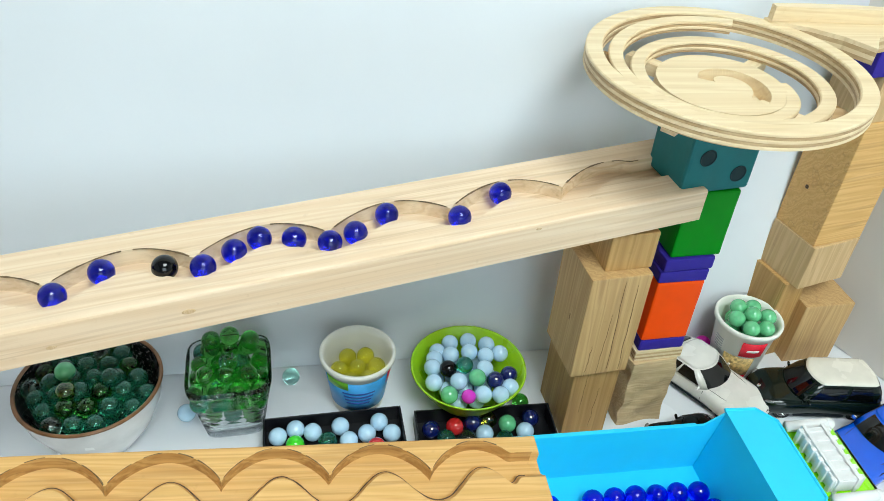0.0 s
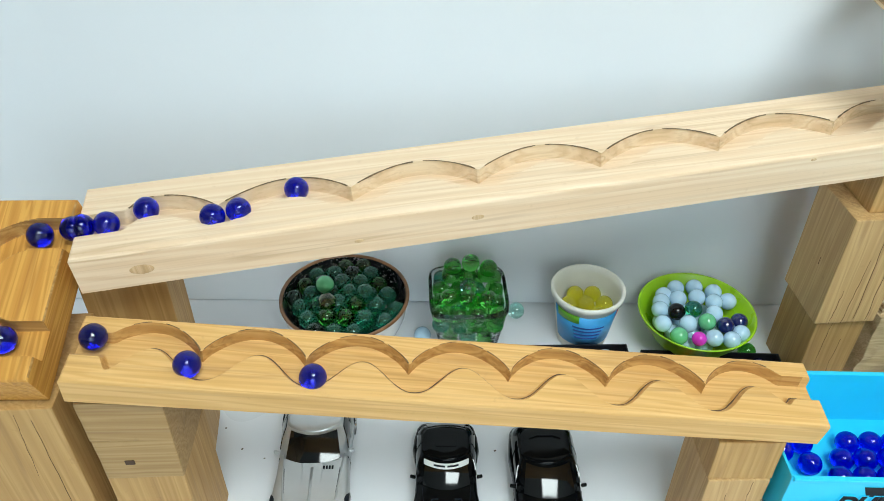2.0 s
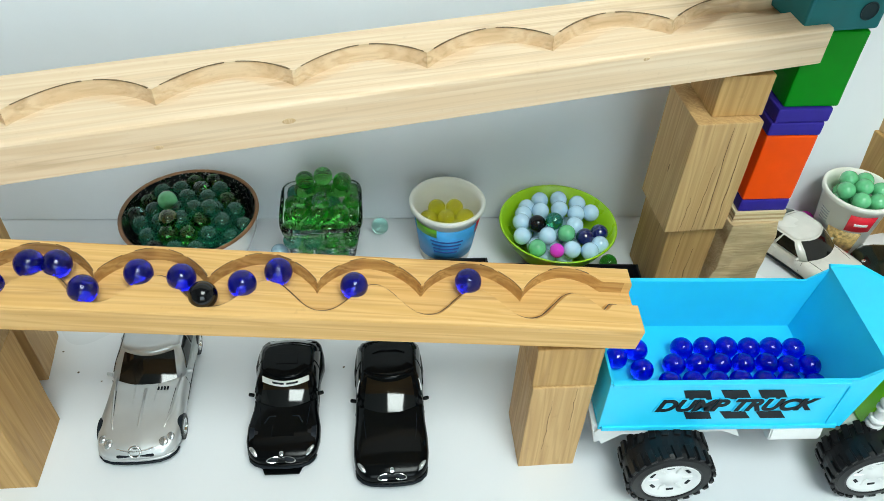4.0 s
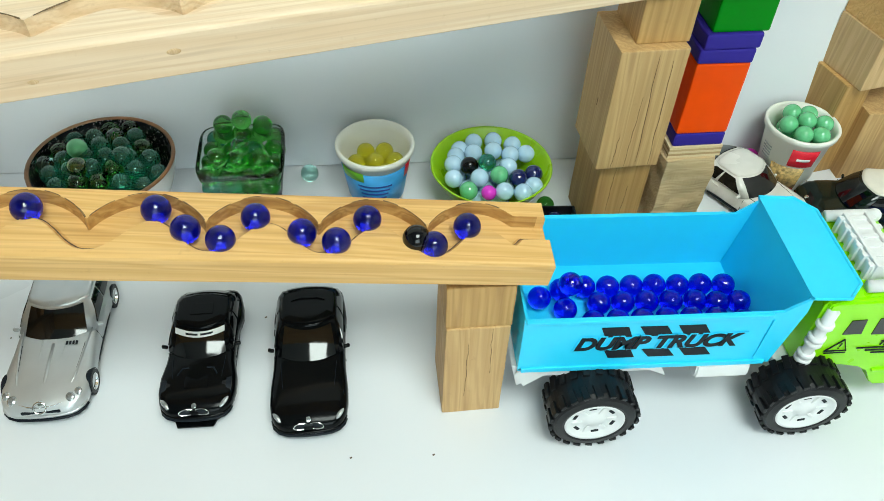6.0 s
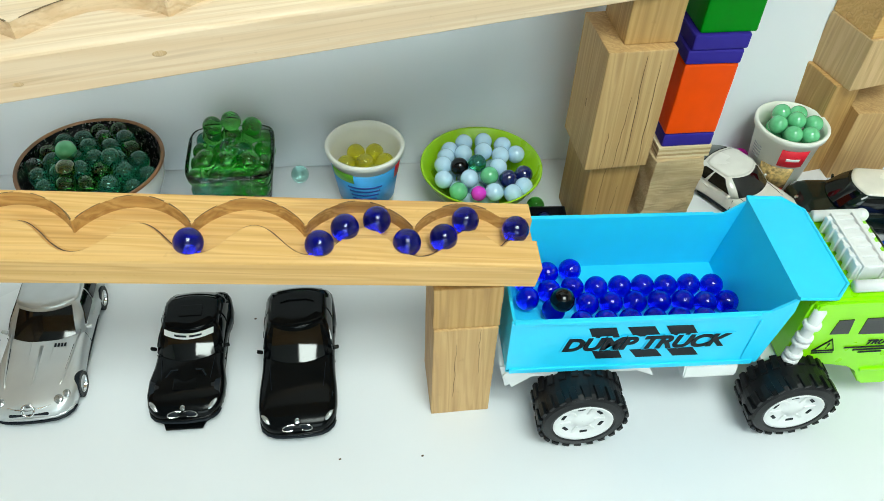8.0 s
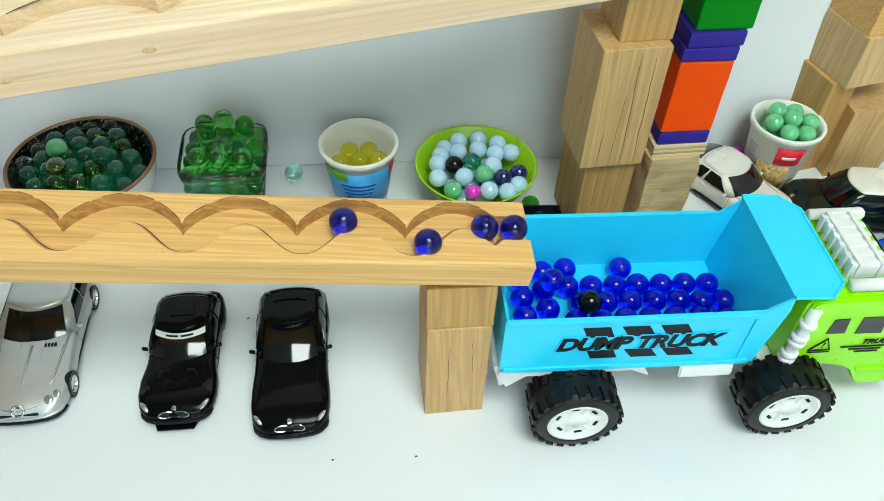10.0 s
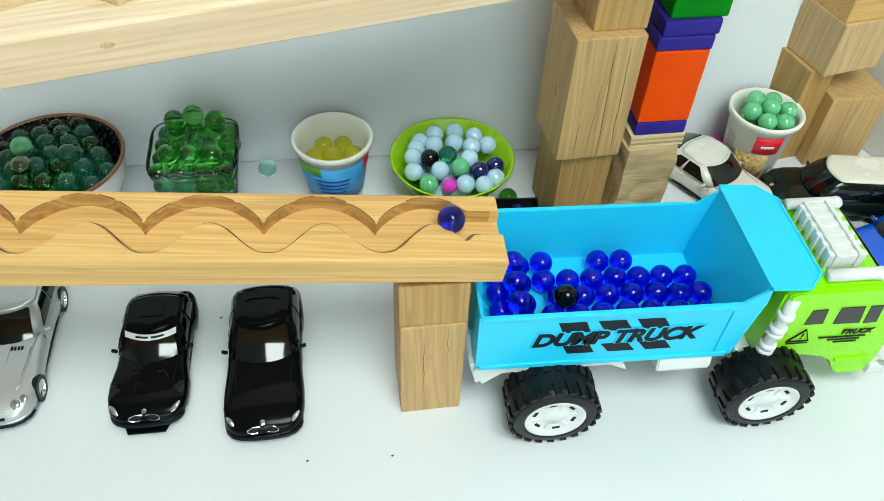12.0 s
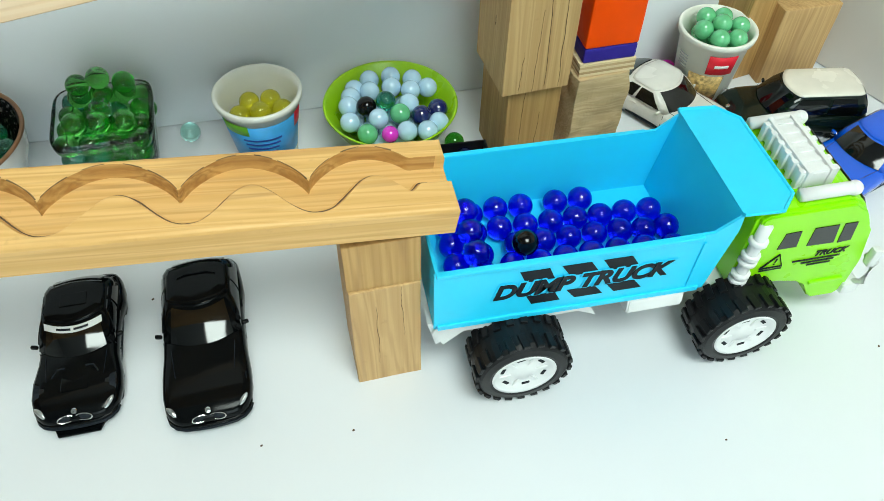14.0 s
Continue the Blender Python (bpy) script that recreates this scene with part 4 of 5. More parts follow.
def dump_truck():
    t = thing("dump_truck", TRUCK_M, "toy dump truck with cyan bed, lime cab and black wheels", "toy truck")
    bed = new("bed")
    bed.parent = t
    bed.matrix_basis = pose(0, 0, FLOOR_Z, 0, -BED_TILT, 0)
    L, W, Hh, th = 0.1643, 0.0886, 0.0470, 0.0018
    part("bed_floor", box(L, W, 0.002, (0, 0, -0.001), 0.0003), SKYBLUE, bed)
    side = [(-L / 2, -0.003), (L / 2 + 0.002, -0.003), (L / 2 + 0.009, Hh + 0.001), (L / 2 + 0.008, Hh + 0.0135), (L / 2 - 0.006, Hh + 0.001), (-L / 2 - 0.001, Hh)]
    for s in (-1, 1):
        bm = prism(side, th, 0.0003)
        part("bed_side", bm, SKYBLUE, bed, m=Matrix.Translation((0, s * W / 2 - (th if s > 0 else 0), 0)))
        rail = box(L - 0.012, 0.0034, 0.0028, (-0.006, s * W / 2, Hh - 0.0005), 0.0006)
        part("bed_rail", rail, SKYBLUE, bed)
        part("bed_rib", box(0.0016, 0.0012, 0.040, (L / 2 - 0.010, s * (W / 2 + 0.0006), 0.022), 0.0004), SKYBLUE, bed)
        part("bed_sill", box(L - 0.004, 0.0016, 0.0040, (0, s * (W / 2 + 0.0006), -0.001), 0.0005), SKYBLUE, bed)
    part("tailgate", box(th, W - 0.0042, 0.0455, (-L / 2 + 0.001, 0, 0.0228), 0.0004), SKYBLUE, bed)
    head = [(L / 2 - 0.0020, 0.0), (L / 2, 0.0), (L / 2 + 0.0085, Hh + 0.0135), (L / 2 + 0.0065, Hh + 0.0135)]
    part("headboard", prism(head, W - 2 * th - 0.0006), SKYBLUE, bed, m=Matrix.Translation((0, -W / 2 + th + 0.0003, 0)))
    x0, x1, w2 = L / 2 + 0.0065, L / 2 + 0.0430, W / 2 + 0.0005
    can = [(x0, -w2), (x1 - 0.012, -w2), (x1, -w2 + 0.012), (x1, w2 - 0.012), (x1 - 0.012, w2), (x0, w2)]
    z = Hh + 0.0135
    bm = loft([[(x, y, z - 0.0008 - (x - x0) * 0.06) for x, y in can], [(x, y, z + 0.0012 - (x - x0) * 0.06) for x, y in can]])
    part("canopy", bm, SKYBLUE, bed)
    edge = tube([(x, y, z + 0.0012 - (x - x0) * 0.06) for x, y in can], 0.0012, 6)
    part("canopy_rim", edge, SKYBLUE, bed)
    # printed side
    face = pose(0, -W / 2 - 0.0002, 0.0, 90, 0, 0)
    for bx, lean in ((-0.027, 0.004), (-0.003, 0.006), (0.021, 0.006)):
        for z0, z1, dx in ((0.0300, 0.0395, 0.0), (0.0085, 0.0165, 0.006)):
            bm = loft([[(bx - 0.0085 + dx, z1, 0), (bx + 0.0085 + dx, z1, 0), (bx + 0.0085 + dx + lean, z0, 0), (bx - 0.0085 + dx + lean, z0, 0)], [(bx - 0.0085 + dx, z1, 0.0003), (bx + 0.0085 + dx, z1, 0.0003), (bx + 0.0085 + dx + lean, z0, 0.0003), (bx - 0.0085 + dx + lean, z0, 0.0003)]])
            part("print_bar", bm, INK, bed, "black printed bar", m=face)
    lettering("DUMP TRUCK", 0.0165, SKYBLUE, bed, face @ Matrix.Translation((0.002, 0.0235, 0.0004)) @ Matrix.Diagonal((0.99, 1.0, 1, 1)), 0.0002, 0.25, 0.0016)
    lettering("DUMP TRUCK", 0.0165, INK, bed, face @ Matrix.Translation((0.002, 0.0235, 0.0008)) @ Matrix.Diagonal((0.99, 1.0, 1, 1)), 0.0002, 0.25, 0.0007)
    # chassis
    chassis = part("chassis", box(0.245, 0.046, 0.014, (0.060, 0, 0.046), 0.002), WHITE_PL, t)
    part("bumper", box(0.012, 0.082, 0.010, (0.198, -0.004, 0.028), 0.002), WHITE_PL, t)
    skirt = [(-0.080, 0.0592), (0.012, 0.0592), (0.0185, 0.046), (0.0060, 0.0535), (-0.064, 0.0525), (-0.076, 0.041), (-0.083, 0.0540)]
    for s in (-1, 1):
        bm = prism(skirt, 0.0012, 0.0002)
        part("side_skirt", bm, WHITE_PL, t, m=Matrix.Translation((0, s * 0.0425 - 0.0006, 0.0)))
        bm = loft([[(0.036, s * y_, z_) for y_, z_ in ((0.024, 0.0590), (0.046, 0.0590), (0.048, 0.050), (0.046, 0.046), (0.024, 0.046))], [(0.072, s * y_, z_) for y_, z_ in ((0.024, 0.0590), (0.046, 0.0590), (0.048, 0.050), (0.046, 0.046), (0.024, 0.046))]])
        bmesh.ops.bevel(bm, geom=bm.edges[:], offset=0.001, segments=2, affect="EDGES")
        part("fuel_tank", bm, WHITE_PL, t)
    part("mud_flap", prism([(-0.0850, 0.060), (-0.0800, 0.060), (-0.0760, 0.040), (-0.0800, 0.038)], 0.030, 0.0003), WHITE_PL, t, m=Matrix.Translation((0, -0.040, 0)))
    part("mud_flap", prism([(-0.0850, 0.060), (-0.0800, 0.060), (-0.0760, 0.040), (-0.0800, 0.038)], 0.030, 0.0003), WHITE_PL, t, m=Matrix.Translation((0, 0.010, 0)))
    # exhaust stacks between bed and cab
    for s in (-1, 1):
        pts = [(0.1070, s * 0.0435, 0.049), (0.1075, s * 0.0435, 0.065), (0.1080, s * 0.0435, 0.080), (0.1085, s * 0.0435, 0.095), (0.1090, s * 0.0435, 0.108)]
        st = part("exhaust_pipe", tube(pts, 0.0038, 12), WHITE_PL, t, smooth=True)
        for k in (0.10, 0.19, 0.28, 0.48, 0.57, 0.78):
            p = Vector(pts[0]).lerp(Vector(pts[-1]), k)
            part("stack_ring", lathe([(0.0030, -0.0020), (0.0050, -0.0020), (0.0056, -0.0012), (0.0056, 0.0012), (0.0050, 0.0020), (0.0030, 0.0020)], 20), WHITE_PL, t, smooth=True, m=Matrix.Translation(p))
    part("step", box(0.026, 0.096, 0.004, (0.107, 0, 0.0475), 0.001), WHITE_PL, t)
    # cab
    cab = new("cab")
    cab.parent = t
    hw, yc = 0.0375, -0.0045
    side = [(0.114, 0.0475), (0.104, 0.050), (0.104, 0.112), (0.108, 0.116), (0.162, 0.1165), (0.170, 0.113), (0.184, 0.092), (0.1865, 0.086), (0.1955, 0.056), (0.1960, 0.026), (0.190, 0.020), (0.172, 0.020), (0.169, 0.030), (0.163, 0.040), (0.154, 0.046), (0.140, 0.0475)]
    bm = prism(side, 2 * hw, 0.0020)
    part("cab_body", bm, LIME, cab, m=Matrix.Translation((0, yc - hw, 0)))
    brow = [(0.106, 0.0985), (0.106, 0.1120), (0.110, 0.1145), (0.164, 0.1145), (0.1735, 0.1070), (0.1790, 0.0985)]
    part("cab_brow", prism(brow, 2 * hw + 0.003, 0.0012), LIME, cab, m=Matrix.Translation((0, yc - hw - 0.0015, 0)))
    for quad in (((0.1260, 0.0815), (0.1268, 0.0955), (0.1366, 0.0960), (0.1386, 0.0815)), ((0.1457, 0.0805), (0.1450, 0.0965), (0.1608, 0.0965), (0.1637, 0.0800)), ((0.1666, 0.0790), (0.1645, 0.0965), (0.1729, 0.0965), (0.1753, 0.0800))):
        for s in (-1, 1):
            part("side_window", prism(list(quad), 0.0006), WINDOW, cab, m=Matrix.Translation((0, yc + s * (hw + 0.0002) - 0.0003, 0)))
    part("windscreen", prism([(0.1735, 0.1100), (0.1748, 0.1095), (0.1855, 0.0920), (0.1842, 0.0920)], 0.062, 0.0002), WINDOW, cab, m=Matrix.Translation((0, yc - 0.031, 0)))
    cf = pose(0, yc - hw - 0.0003, 0, 90, 0, 0)
    part("warning_sign", tube([(0.1205, 0.0645, 0.0003), (0.1355, 0.0645, 0.0003), (0.1300, 0.0765, 0.0003), (0.1212, 0.0652, 0.0003)], 0.00055, 6), INK, cab, "black warning triangle outline", m=cf)
    part("sign_line", box(0.0150, 0.0010, 0.0004, (0.1285, 0.0622, 0.0003), 0.0001), INK, cab, m=cf)
    lettering("!", 0.0085, INK, cab, cf @ Matrix.Translation((0.1292, 0.0692, 0.0003)), 0.0002, 0.1)
    lettering("TRUCK", 0.0066, INK, cab, cf @ Matrix.Translation((0.1655, 0.0712, 0.0003)), 0.0002, 0.3, 0.0002)
    for x, z, l in ((0.158, 0.0664, 0.032), (0.160, 0.0636, 0.022), (0.162, 0.0608, 0.016)):
        part("print_line", box(l, 0.0014, 0.0004, (x, z, 0.0003), 0.0001), INK, cab, m=cf)
    part("grab_ledge", box(0.024, 0.0022, 0.0024, (0.176, yc - hw - 0.0006, 0.040), 0.0008), LIME, cab)
    for s in (-1, 1):
        part("roof_rail", tube([(0.129, yc + s * 0.0310, 0.1205), (0.158, yc + s * 0.0310, 0.1205), (0.163, yc + s * 0.0310, 0.1200)], 0.0040, 12), WHITE_PL, cab, "white roof rail", True)
        part("rail_end", ball(0.0046, 14, 10), WHITE_PL, cab, smooth=True, m=Matrix.Translation((0.1630, yc + s * 0.0310, 0.1200)))
        part("mirror", box(0.006, 0.006, 0.015, (0.196, yc + s * 0.042, 0.064), 0.0018), WHITE_PL, cab, "white plastic mirror")
        part("guard_bar", tube([(0.1965, yc + s * 0.036, 0.030), (0.204, yc + s * 0.040, 0.034), (0.204, yc + s * 0.040, 0.054), (0.1965, yc + s * 0.038, 0.060)], 0.0022, 8), WHITE_PL, cab, "white bull bar", True)
    rack = part("roof_vent", box(0.021, 0.046, 0.0110, (0.143, yc, 0.1225), 0.0010), WHITE_PL, cab, "white ribbed roof box")
    for k in range(6):
        part("vent_rib", box(0.0245, 0.0036, 0.0128, (0.143, yc - 0.0205 + 0.0082 * k, 0.1225), 0.0005), WHITE_PL, rack)
    part("vent_ridge", box(0.0030, 0.048, 0.0145, (0.1355, yc, 0.1230), 0.0005), WHITE_PL, rack)
    part("vent_ridge", box(0.0030, 0.048, 0.0145, (0.1500, yc, 0.1230), 0.0005), WHITE_PL, rack)
    for x in (-0.0315, 0.1110):
        for s in (-1, 1):
            truck_wheel(t, x, s * 0.0530, 1 if s < 0 else -1)
        part("axle", tube([(x, -0.05, 0.0308), (x, 0.05, 0.0308)], 0.003, 8), RUBBER, t)
    return t


dump_truck()


def bed_point(x, y, up=0.0):
    k = 0.0055 + 0.0557 * (x - 0.17)
    x, y = x + (x + 0.04) / 0.41 * k, y + 0.8 * k
    return (x, y, FLOOR_Z + math.tan(radians(BED_TILT)) * (x - 0.1707) + RAD + 0.0002 + up)


BED = [(0.1565, 0.2985), (0.1725, 0.2980), (0.1880, 0.2975), (0.2035, 0.2960), (0.2190, 0.2955), (0.2345, 0.2940), (0.2400, 0.2785), (0.1475, 0.2845), (0.1635, 0.2840), (0.1795, 0.2835), (0.1955, 0.2825), (0.2115, 0.2815),
       (0.1410, 0.2695), (0.1570, 0.2690), (0.1730, 0.2685), (0.1890, 0.2680), (0.2050, 0.2670), (0.2210, 0.2655), (0.2375, 0.2625), (0.1245, 0.2985), (0.1090, 0.2925), (0.1245, 0.2812), (0.2257, 0.2790)]
for x, y in BED:
    marble("blue", bed_point(x, y), "lying in the truck bed", "marbles in the truck")

# ---------------------------------------------------------------- toy cars


def car(m, label, L, W, H, paint, roof, ws=(0.52, 0.40), rear=(0.14, 0.04), hood=0.62, flare=0.0, group="parked toy cars", grille="kidney", wheel=0.0090, inset=0.0058, tint=WINDOW):
    """A die-cast car; its nose points along +x. ws: foot and head of the windscreen, rear: head and foot of the rear glass, in parts of the length from the tail."""
    t = thing("toy_car", m, label, "toy car", group)
    zb, belt = 0.0045, H * hood
    X = lambda f: (f - 0.5) * L
    secs = []
    for f, w, zt, z0 in ((0.0, 0.70, 0.70, 0.40), (0.012, 0.82, 0.85, 0.22), (0.05, 0.92, 0.96, 0.08), (0.14, 0.97 + flare, 1.02, 0.0), (0.24, 1.0 + flare, 1.03, 0.0), (0.36, 0.95 - flare * 0.4, 1.02, 0.0), (0.5, 0.94 - flare * 0.6, 1.0, 0.0), (0.62, 0.95 - flare * 0.3, 0.97, 0.0), (0.74, 0.99 + flare, 0.93, 0.0), (0.84, 0.99 + flare, 0.88, 0.0), (0.915, 0.94 + flare * 0.5, 0.81, 0.0), (0.955, 0.86, 0.73, 0.02), (0.982, 0.74, 0.63, 0.05), (0.995, 0.62, 0.52, 0.10), (1.0, 0.5, 0.44, 0.16)):
        hw, z1 = W / 2 * w, zb + (belt - zb) * zt
        b = zb + (belt - zb) * z0
        h = z1 - b
        half = [(0.90 * hw, b), (hw, b + 0.28 * h), (hw, b + 0.55 * h), (0.97 * hw, b + 0.78 * h), (0.88 * hw, b + 0.93 * h), (0.74 * hw, b + 0.985 * h), (0.52 * hw, z1 + 0.0001), (0.26 * hw, z1 + 0.0006)]
        secs.append([(X(f), y, z) for y, z in half] + [(X(f), 0, z1 + 0.0008)] + [(X(f), -y, z) for y, z in reversed(half)])
    body = part("body", loft(secs), paint, t, smooth=True)
    # greenhouse
    zb2, zt2 = belt * 0.94, H - 0.0012
    wb, wt = W / 2 * 0.90, W / 2 * 0.71
    low = [(X(ws[0]), wb * 0.86), (X(ws[0]) - 0.004, wb), (X(rear[1]) + 0.006, wb), (X(rear[1]), wb * 0.86)]
    top = [(X(ws[1]), wt * 0.90), (X(ws[1]) - 0.003, wt), (X(rear[0]) + 0.004, wt), (X(rear[0]), wt * 0.90)]
    def ring(pts, z, bow=0.0060):
        """A closed outline whose front and rear are bowed."""
        half = [(pts[0][0] + bow * (1 - k * k), pts[0][1] * k) for k in (0.25, 0.5, 0.75)] + list(pts) + [(pts[-1][0] - bow * 0.5 * (1 - k * k), pts[-1][1] * k) for k in (0.75, 0.5, 0.25)]
        return [(pts[0][0] + bow, 0, z)] + [(x, y, z) for x, y in half] + [(pts[-1][0] - bow * 0.5, 0, z)] + [(x, -y, z) for x, y in reversed(half)]

    mid = [((a[0] + b[0]) / 2 + (0.0004 if i < 2 else -0.0008), (a[1] + b[1]) / 2 + 0.0010) for i, (a, b) in enumerate(zip(low, top))]
    part("cabin", loft([ring(low, zb2), ring(mid, (zb2 + zt2) / 2 + 0.0003), ring(top, zt2)]), paint, t, smooth=True)

    def end_glass(i, sign, bow, v0, v1, wide):
        """The windscreen (i = 0) or the rear window (i = 3): a bowed pane, set a little proud."""
        rise = Vector((top[i][0] - low[i][0], 0, zt2 - zb2)).normalized()
        out = Vector((sign * abs(rise.z), 0, abs(rise.x)))
        rows = []
        for a in range(9):
            v = v0 + (v1 - v0) * a / 8
            row = []
            for b in range(17):
                u = wide * (b / 8 - 1)
                p = Vector((low[i][0] + sign * bow * (1 - u * u), low[i][1] * u, zb2)).lerp(Vector((top[i][0] + sign * bow * (1 - u * u), top[i][1] * u, zt2)), v)
                row.append(p + out * (0.0008 + 0.0008 * 4 * v * (1 - v)))
            rows.append(row)
        return pane(rows, out)

    def pane(rows, out):
        bm = bmesh.new()
        vs = [[bm.verts.new(p) for p in row] for row in rows]
        for a, b in zip(vs, vs[1:]):
            for j in range(len(a) - 1):
                bm.faces.new((a[j], a[j + 1], b[j + 1], b[j]))
        rim = rows[0] + [r[-1] for r in rows[1:]] + rows[-1][-2::-1] + [r[0] for r in rows[-2:0:-1]]
        e0, e1 = [bm.verts.new(p) for p in rim], [bm.verts.new(p - out * 0.0022) for p in rim]
        for j in range(len(rim)):
            bm.faces.new((e0[j], e0[(j + 1) % len(rim)], e1[(j + 1) % len(rim)], e1[j]))
        return bm

    part("windscreen", end_glass(0, 1, 0.0060, 0.05, 0.90, 0.93), tint, t, "dark tinted windscreen", True)
    part("rear_window", end_glass(3, -1, 0.0030, 0.20, 0.86, 0.86), tint, t, "dark tinted rear window", True)
    for s in (-1, 1):
        for f0, f1 in ((0.06, 0.44), (0.50, 0.97)):
            rows = []
            for a in range(5):
                v = 0.14 + 0.70 * a / 4
                row = []
                for b in range(7):
                    u = f0 + (f1 - f0) * b / 6
                    p = Vector((low[2][0] + (low[1][0] - low[2][0]) * u, wb, zb2)).lerp(Vector((top[2][0] + (top[1][0] - top[2][0]) * u, wt, zt2)), v)
                    p.y = s * (p.y + 0.0005 + 0.0012 * 4 * v * (1 - v))
                    row.append(p)
                rows.append(row)
            part("side_window", pane(rows, Vector((0, s, 0))), tint, t, "dark tinted side window", True)
    grow = lambda pts, k: [(x + (k if x > X((ws[1] + rear[0]) / 2) else -k), y + k) for x, y in pts]
    rf = loft([ring(grow(top, 0.0004), zt2 - 0.0006), ring(grow(top, 0.0004), zt2 + 0.0002), ring(grow(top, -0.0016), zt2 + 0.0012), ring(grow(top, -0.006), zt2 + 0.0017)])
    part("roof", rf, roof, t, smooth=True)
    for s in (-1, 1):
        part("mirror", box(0.0022, 0.0044, 0.0028, (0, 0, 0), 0.0009), paint, t, smooth=True, m=pose(X(ws[0]) - 0.0065, s * (wb + 0.0026), zb2 + 0.0012, 0, 0, s * 14))
        # lamps
        if grille == "star":
            for k, (f, y, r) in enumerate(((0.936, 0.62, 0.0040), (0.905, 0.78, 0.0032))):
                bm = ball(r, 18, 10)
                bmesh.ops.transform(bm, matrix=Matrix.Diagonal((1.0, 0.9, 0.42, 1)), verts=bm.verts)
                part("headlamp", bm, LAMP_GLASS, t, "round clear headlamp", True, m=pose(X(f), s * W / 2 * y, zb + (belt - zb) * (0.715 + 0.05 * k), 0, 30, s * -20))
        else:
            bm = ball(0.0042, 16, 10)
            bmesh.ops.transform(bm, matrix=Matrix.Diagonal((1.45, 0.42, 0.34, 1)), verts=bm.verts)
            part("headlamp", bm, LAMP_GLASS, t, "narrow clear headlamp", True, m=pose(X(0.944), s * W / 2 * 0.73, zb + (belt - zb) * 0.655, 0, 24, s * -46))
        part("tail_lamp", box(0.002, 0.008, 0.003, (0, 0, 0), 0.0008), RED, t, "red tail lamp", m=Matrix.Translation((X(0.012), s * W / 2 * 0.58, belt * 0.72)))
        # door shut lines and sills
        part("shut_line", tube([(X(ws[0]) - 0.002, s * W / 2 * (0.955 - flare * 0.5), belt * 0.45), (X(ws[0]) - 0.002, s * W / 2 * (0.90 - flare * 0.5), belt * 0.93)], 0.00025, 5), INK, t)
        part("sill", box(L * 0.42, 0.0016, 0.0024, (X(0.5), s * W / 2 * (0.90 - flare * 0.3), zb + 0.0014), 0.0006), INK, t)
        part("door_handle", box(0.006, 0.0010, 0.0012, (X(0.34), s * W / 2 * (0.945 - flare * 0.3), belt * 0.82), 0.0004), paint, t)
        part("bonnet_line", tube([(X(0.60), s * W * 0.36, belt * 0.985 + 0.0002), (X(0.75), s * W * 0.33, belt * 0.925 + 0.0002), (X(0.90), s * W * 0.24, belt * 0.80)], 0.00022, 5), INK, t)
        part("wiper", tube([(X(ws[0]) - 0.0005, s * 0.004 + 0.002, zb2 + 0.0012), (X(ws[0]) - 0.0030, s * 0.004 + 0.014, zb2 + 0.0034)], 0.0003, 5), INK, t)
        for f in (0.19, 0.80):
            w = new("wheel")
            w.empty_display_size = 0.01
            w.parent = t
            w.matrix_basis = pose(X(f), s * (W / 2 * (0.985 + flare) - inset), wheel, 90 * s, 0, 0)
            k = wheel
            part("tyre", lathe([(k * 0.62, -0.0036), (k * 0.95, -0.0036), (k, -0.0026), (k, 0.0026), (k * 0.95, 0.0034), (k * 0.64, 0.0036), (k * 0.62, 0.003)], 28), RUBBER, w, smooth=False)
            part("arch", lathe([(k * 1.0, -0.0034), (k * 1.05, -0.0034), (k * 1.05, 0.0), (k * 1.0, 0.0)], 28), INK, w)
            rim = part("rim", lathe([(0.0001, -0.0030), (k * 0.14, -0.0032), (k * 0.16, -0.0022), (k * 0.55, -0.0020), (k * 0.62, -0.0036), (k * 0.66, -0.0037), (k * 0.66, 0.0)], 28), CHROME, w, "silver rim")
            for q in range(5):
                part("rim_gap", box(0.0016, k * 0.30, 0.0006, (0, 0, 0), 0.0002), INK, rim, m=Matrix.Rotation(2 * math.pi * q / 5, 4, "Z") @ Matrix.Translation((0, k * 0.36, -0.0022)))
    # nose
    zg = zb + (belt - zb) * 0.46
    if grille == "kidney":
        for s in (-1, 1):
            bm = ball(0.0036, 14, 8)
            bmesh.ops.transform(bm, matrix=Matrix.Diagonal((0.45, 1.3, 0.55, 1)), verts=bm.verts)
            g = part("grille", bm, INK, t, smooth=True, m=pose(X(0.984), s * 0.0052, zb + (belt - zb) * 0.555, 0, -28, s * -8))
            pts = [(0.0010, 0.0048 * math.cos(a), 0.0022 * math.sin(a)) for a in [2 * math.pi * i / 20 for i in range(21)]]
            part("grille_ring", tube(pts, 0.0004, 6), CHROME, g, "chrome grille ring")
    elif grille == "star":
        part("grille", box(0.003, W * 0.44, 0.0034, (X(0.988), 0, zg), 0.0012), INK, t)
        for s in (-1, 1):
            for k in range(3):
                part("grille_bar", tube([(X(0.993 - 0.004 * k), 0, zg + 0.0006 + 0.0014 * k), (X(0.982 - 0.004 * k), s * W * 0.15, zg + 0.0008 + 0.0014 * k), (X(0.960 - 0.004 * k), s * W * 0.27, zg + 0.0012 + 0.0014 * k)], 0.0005, 6), CHROME, t, "chrome grille bar")
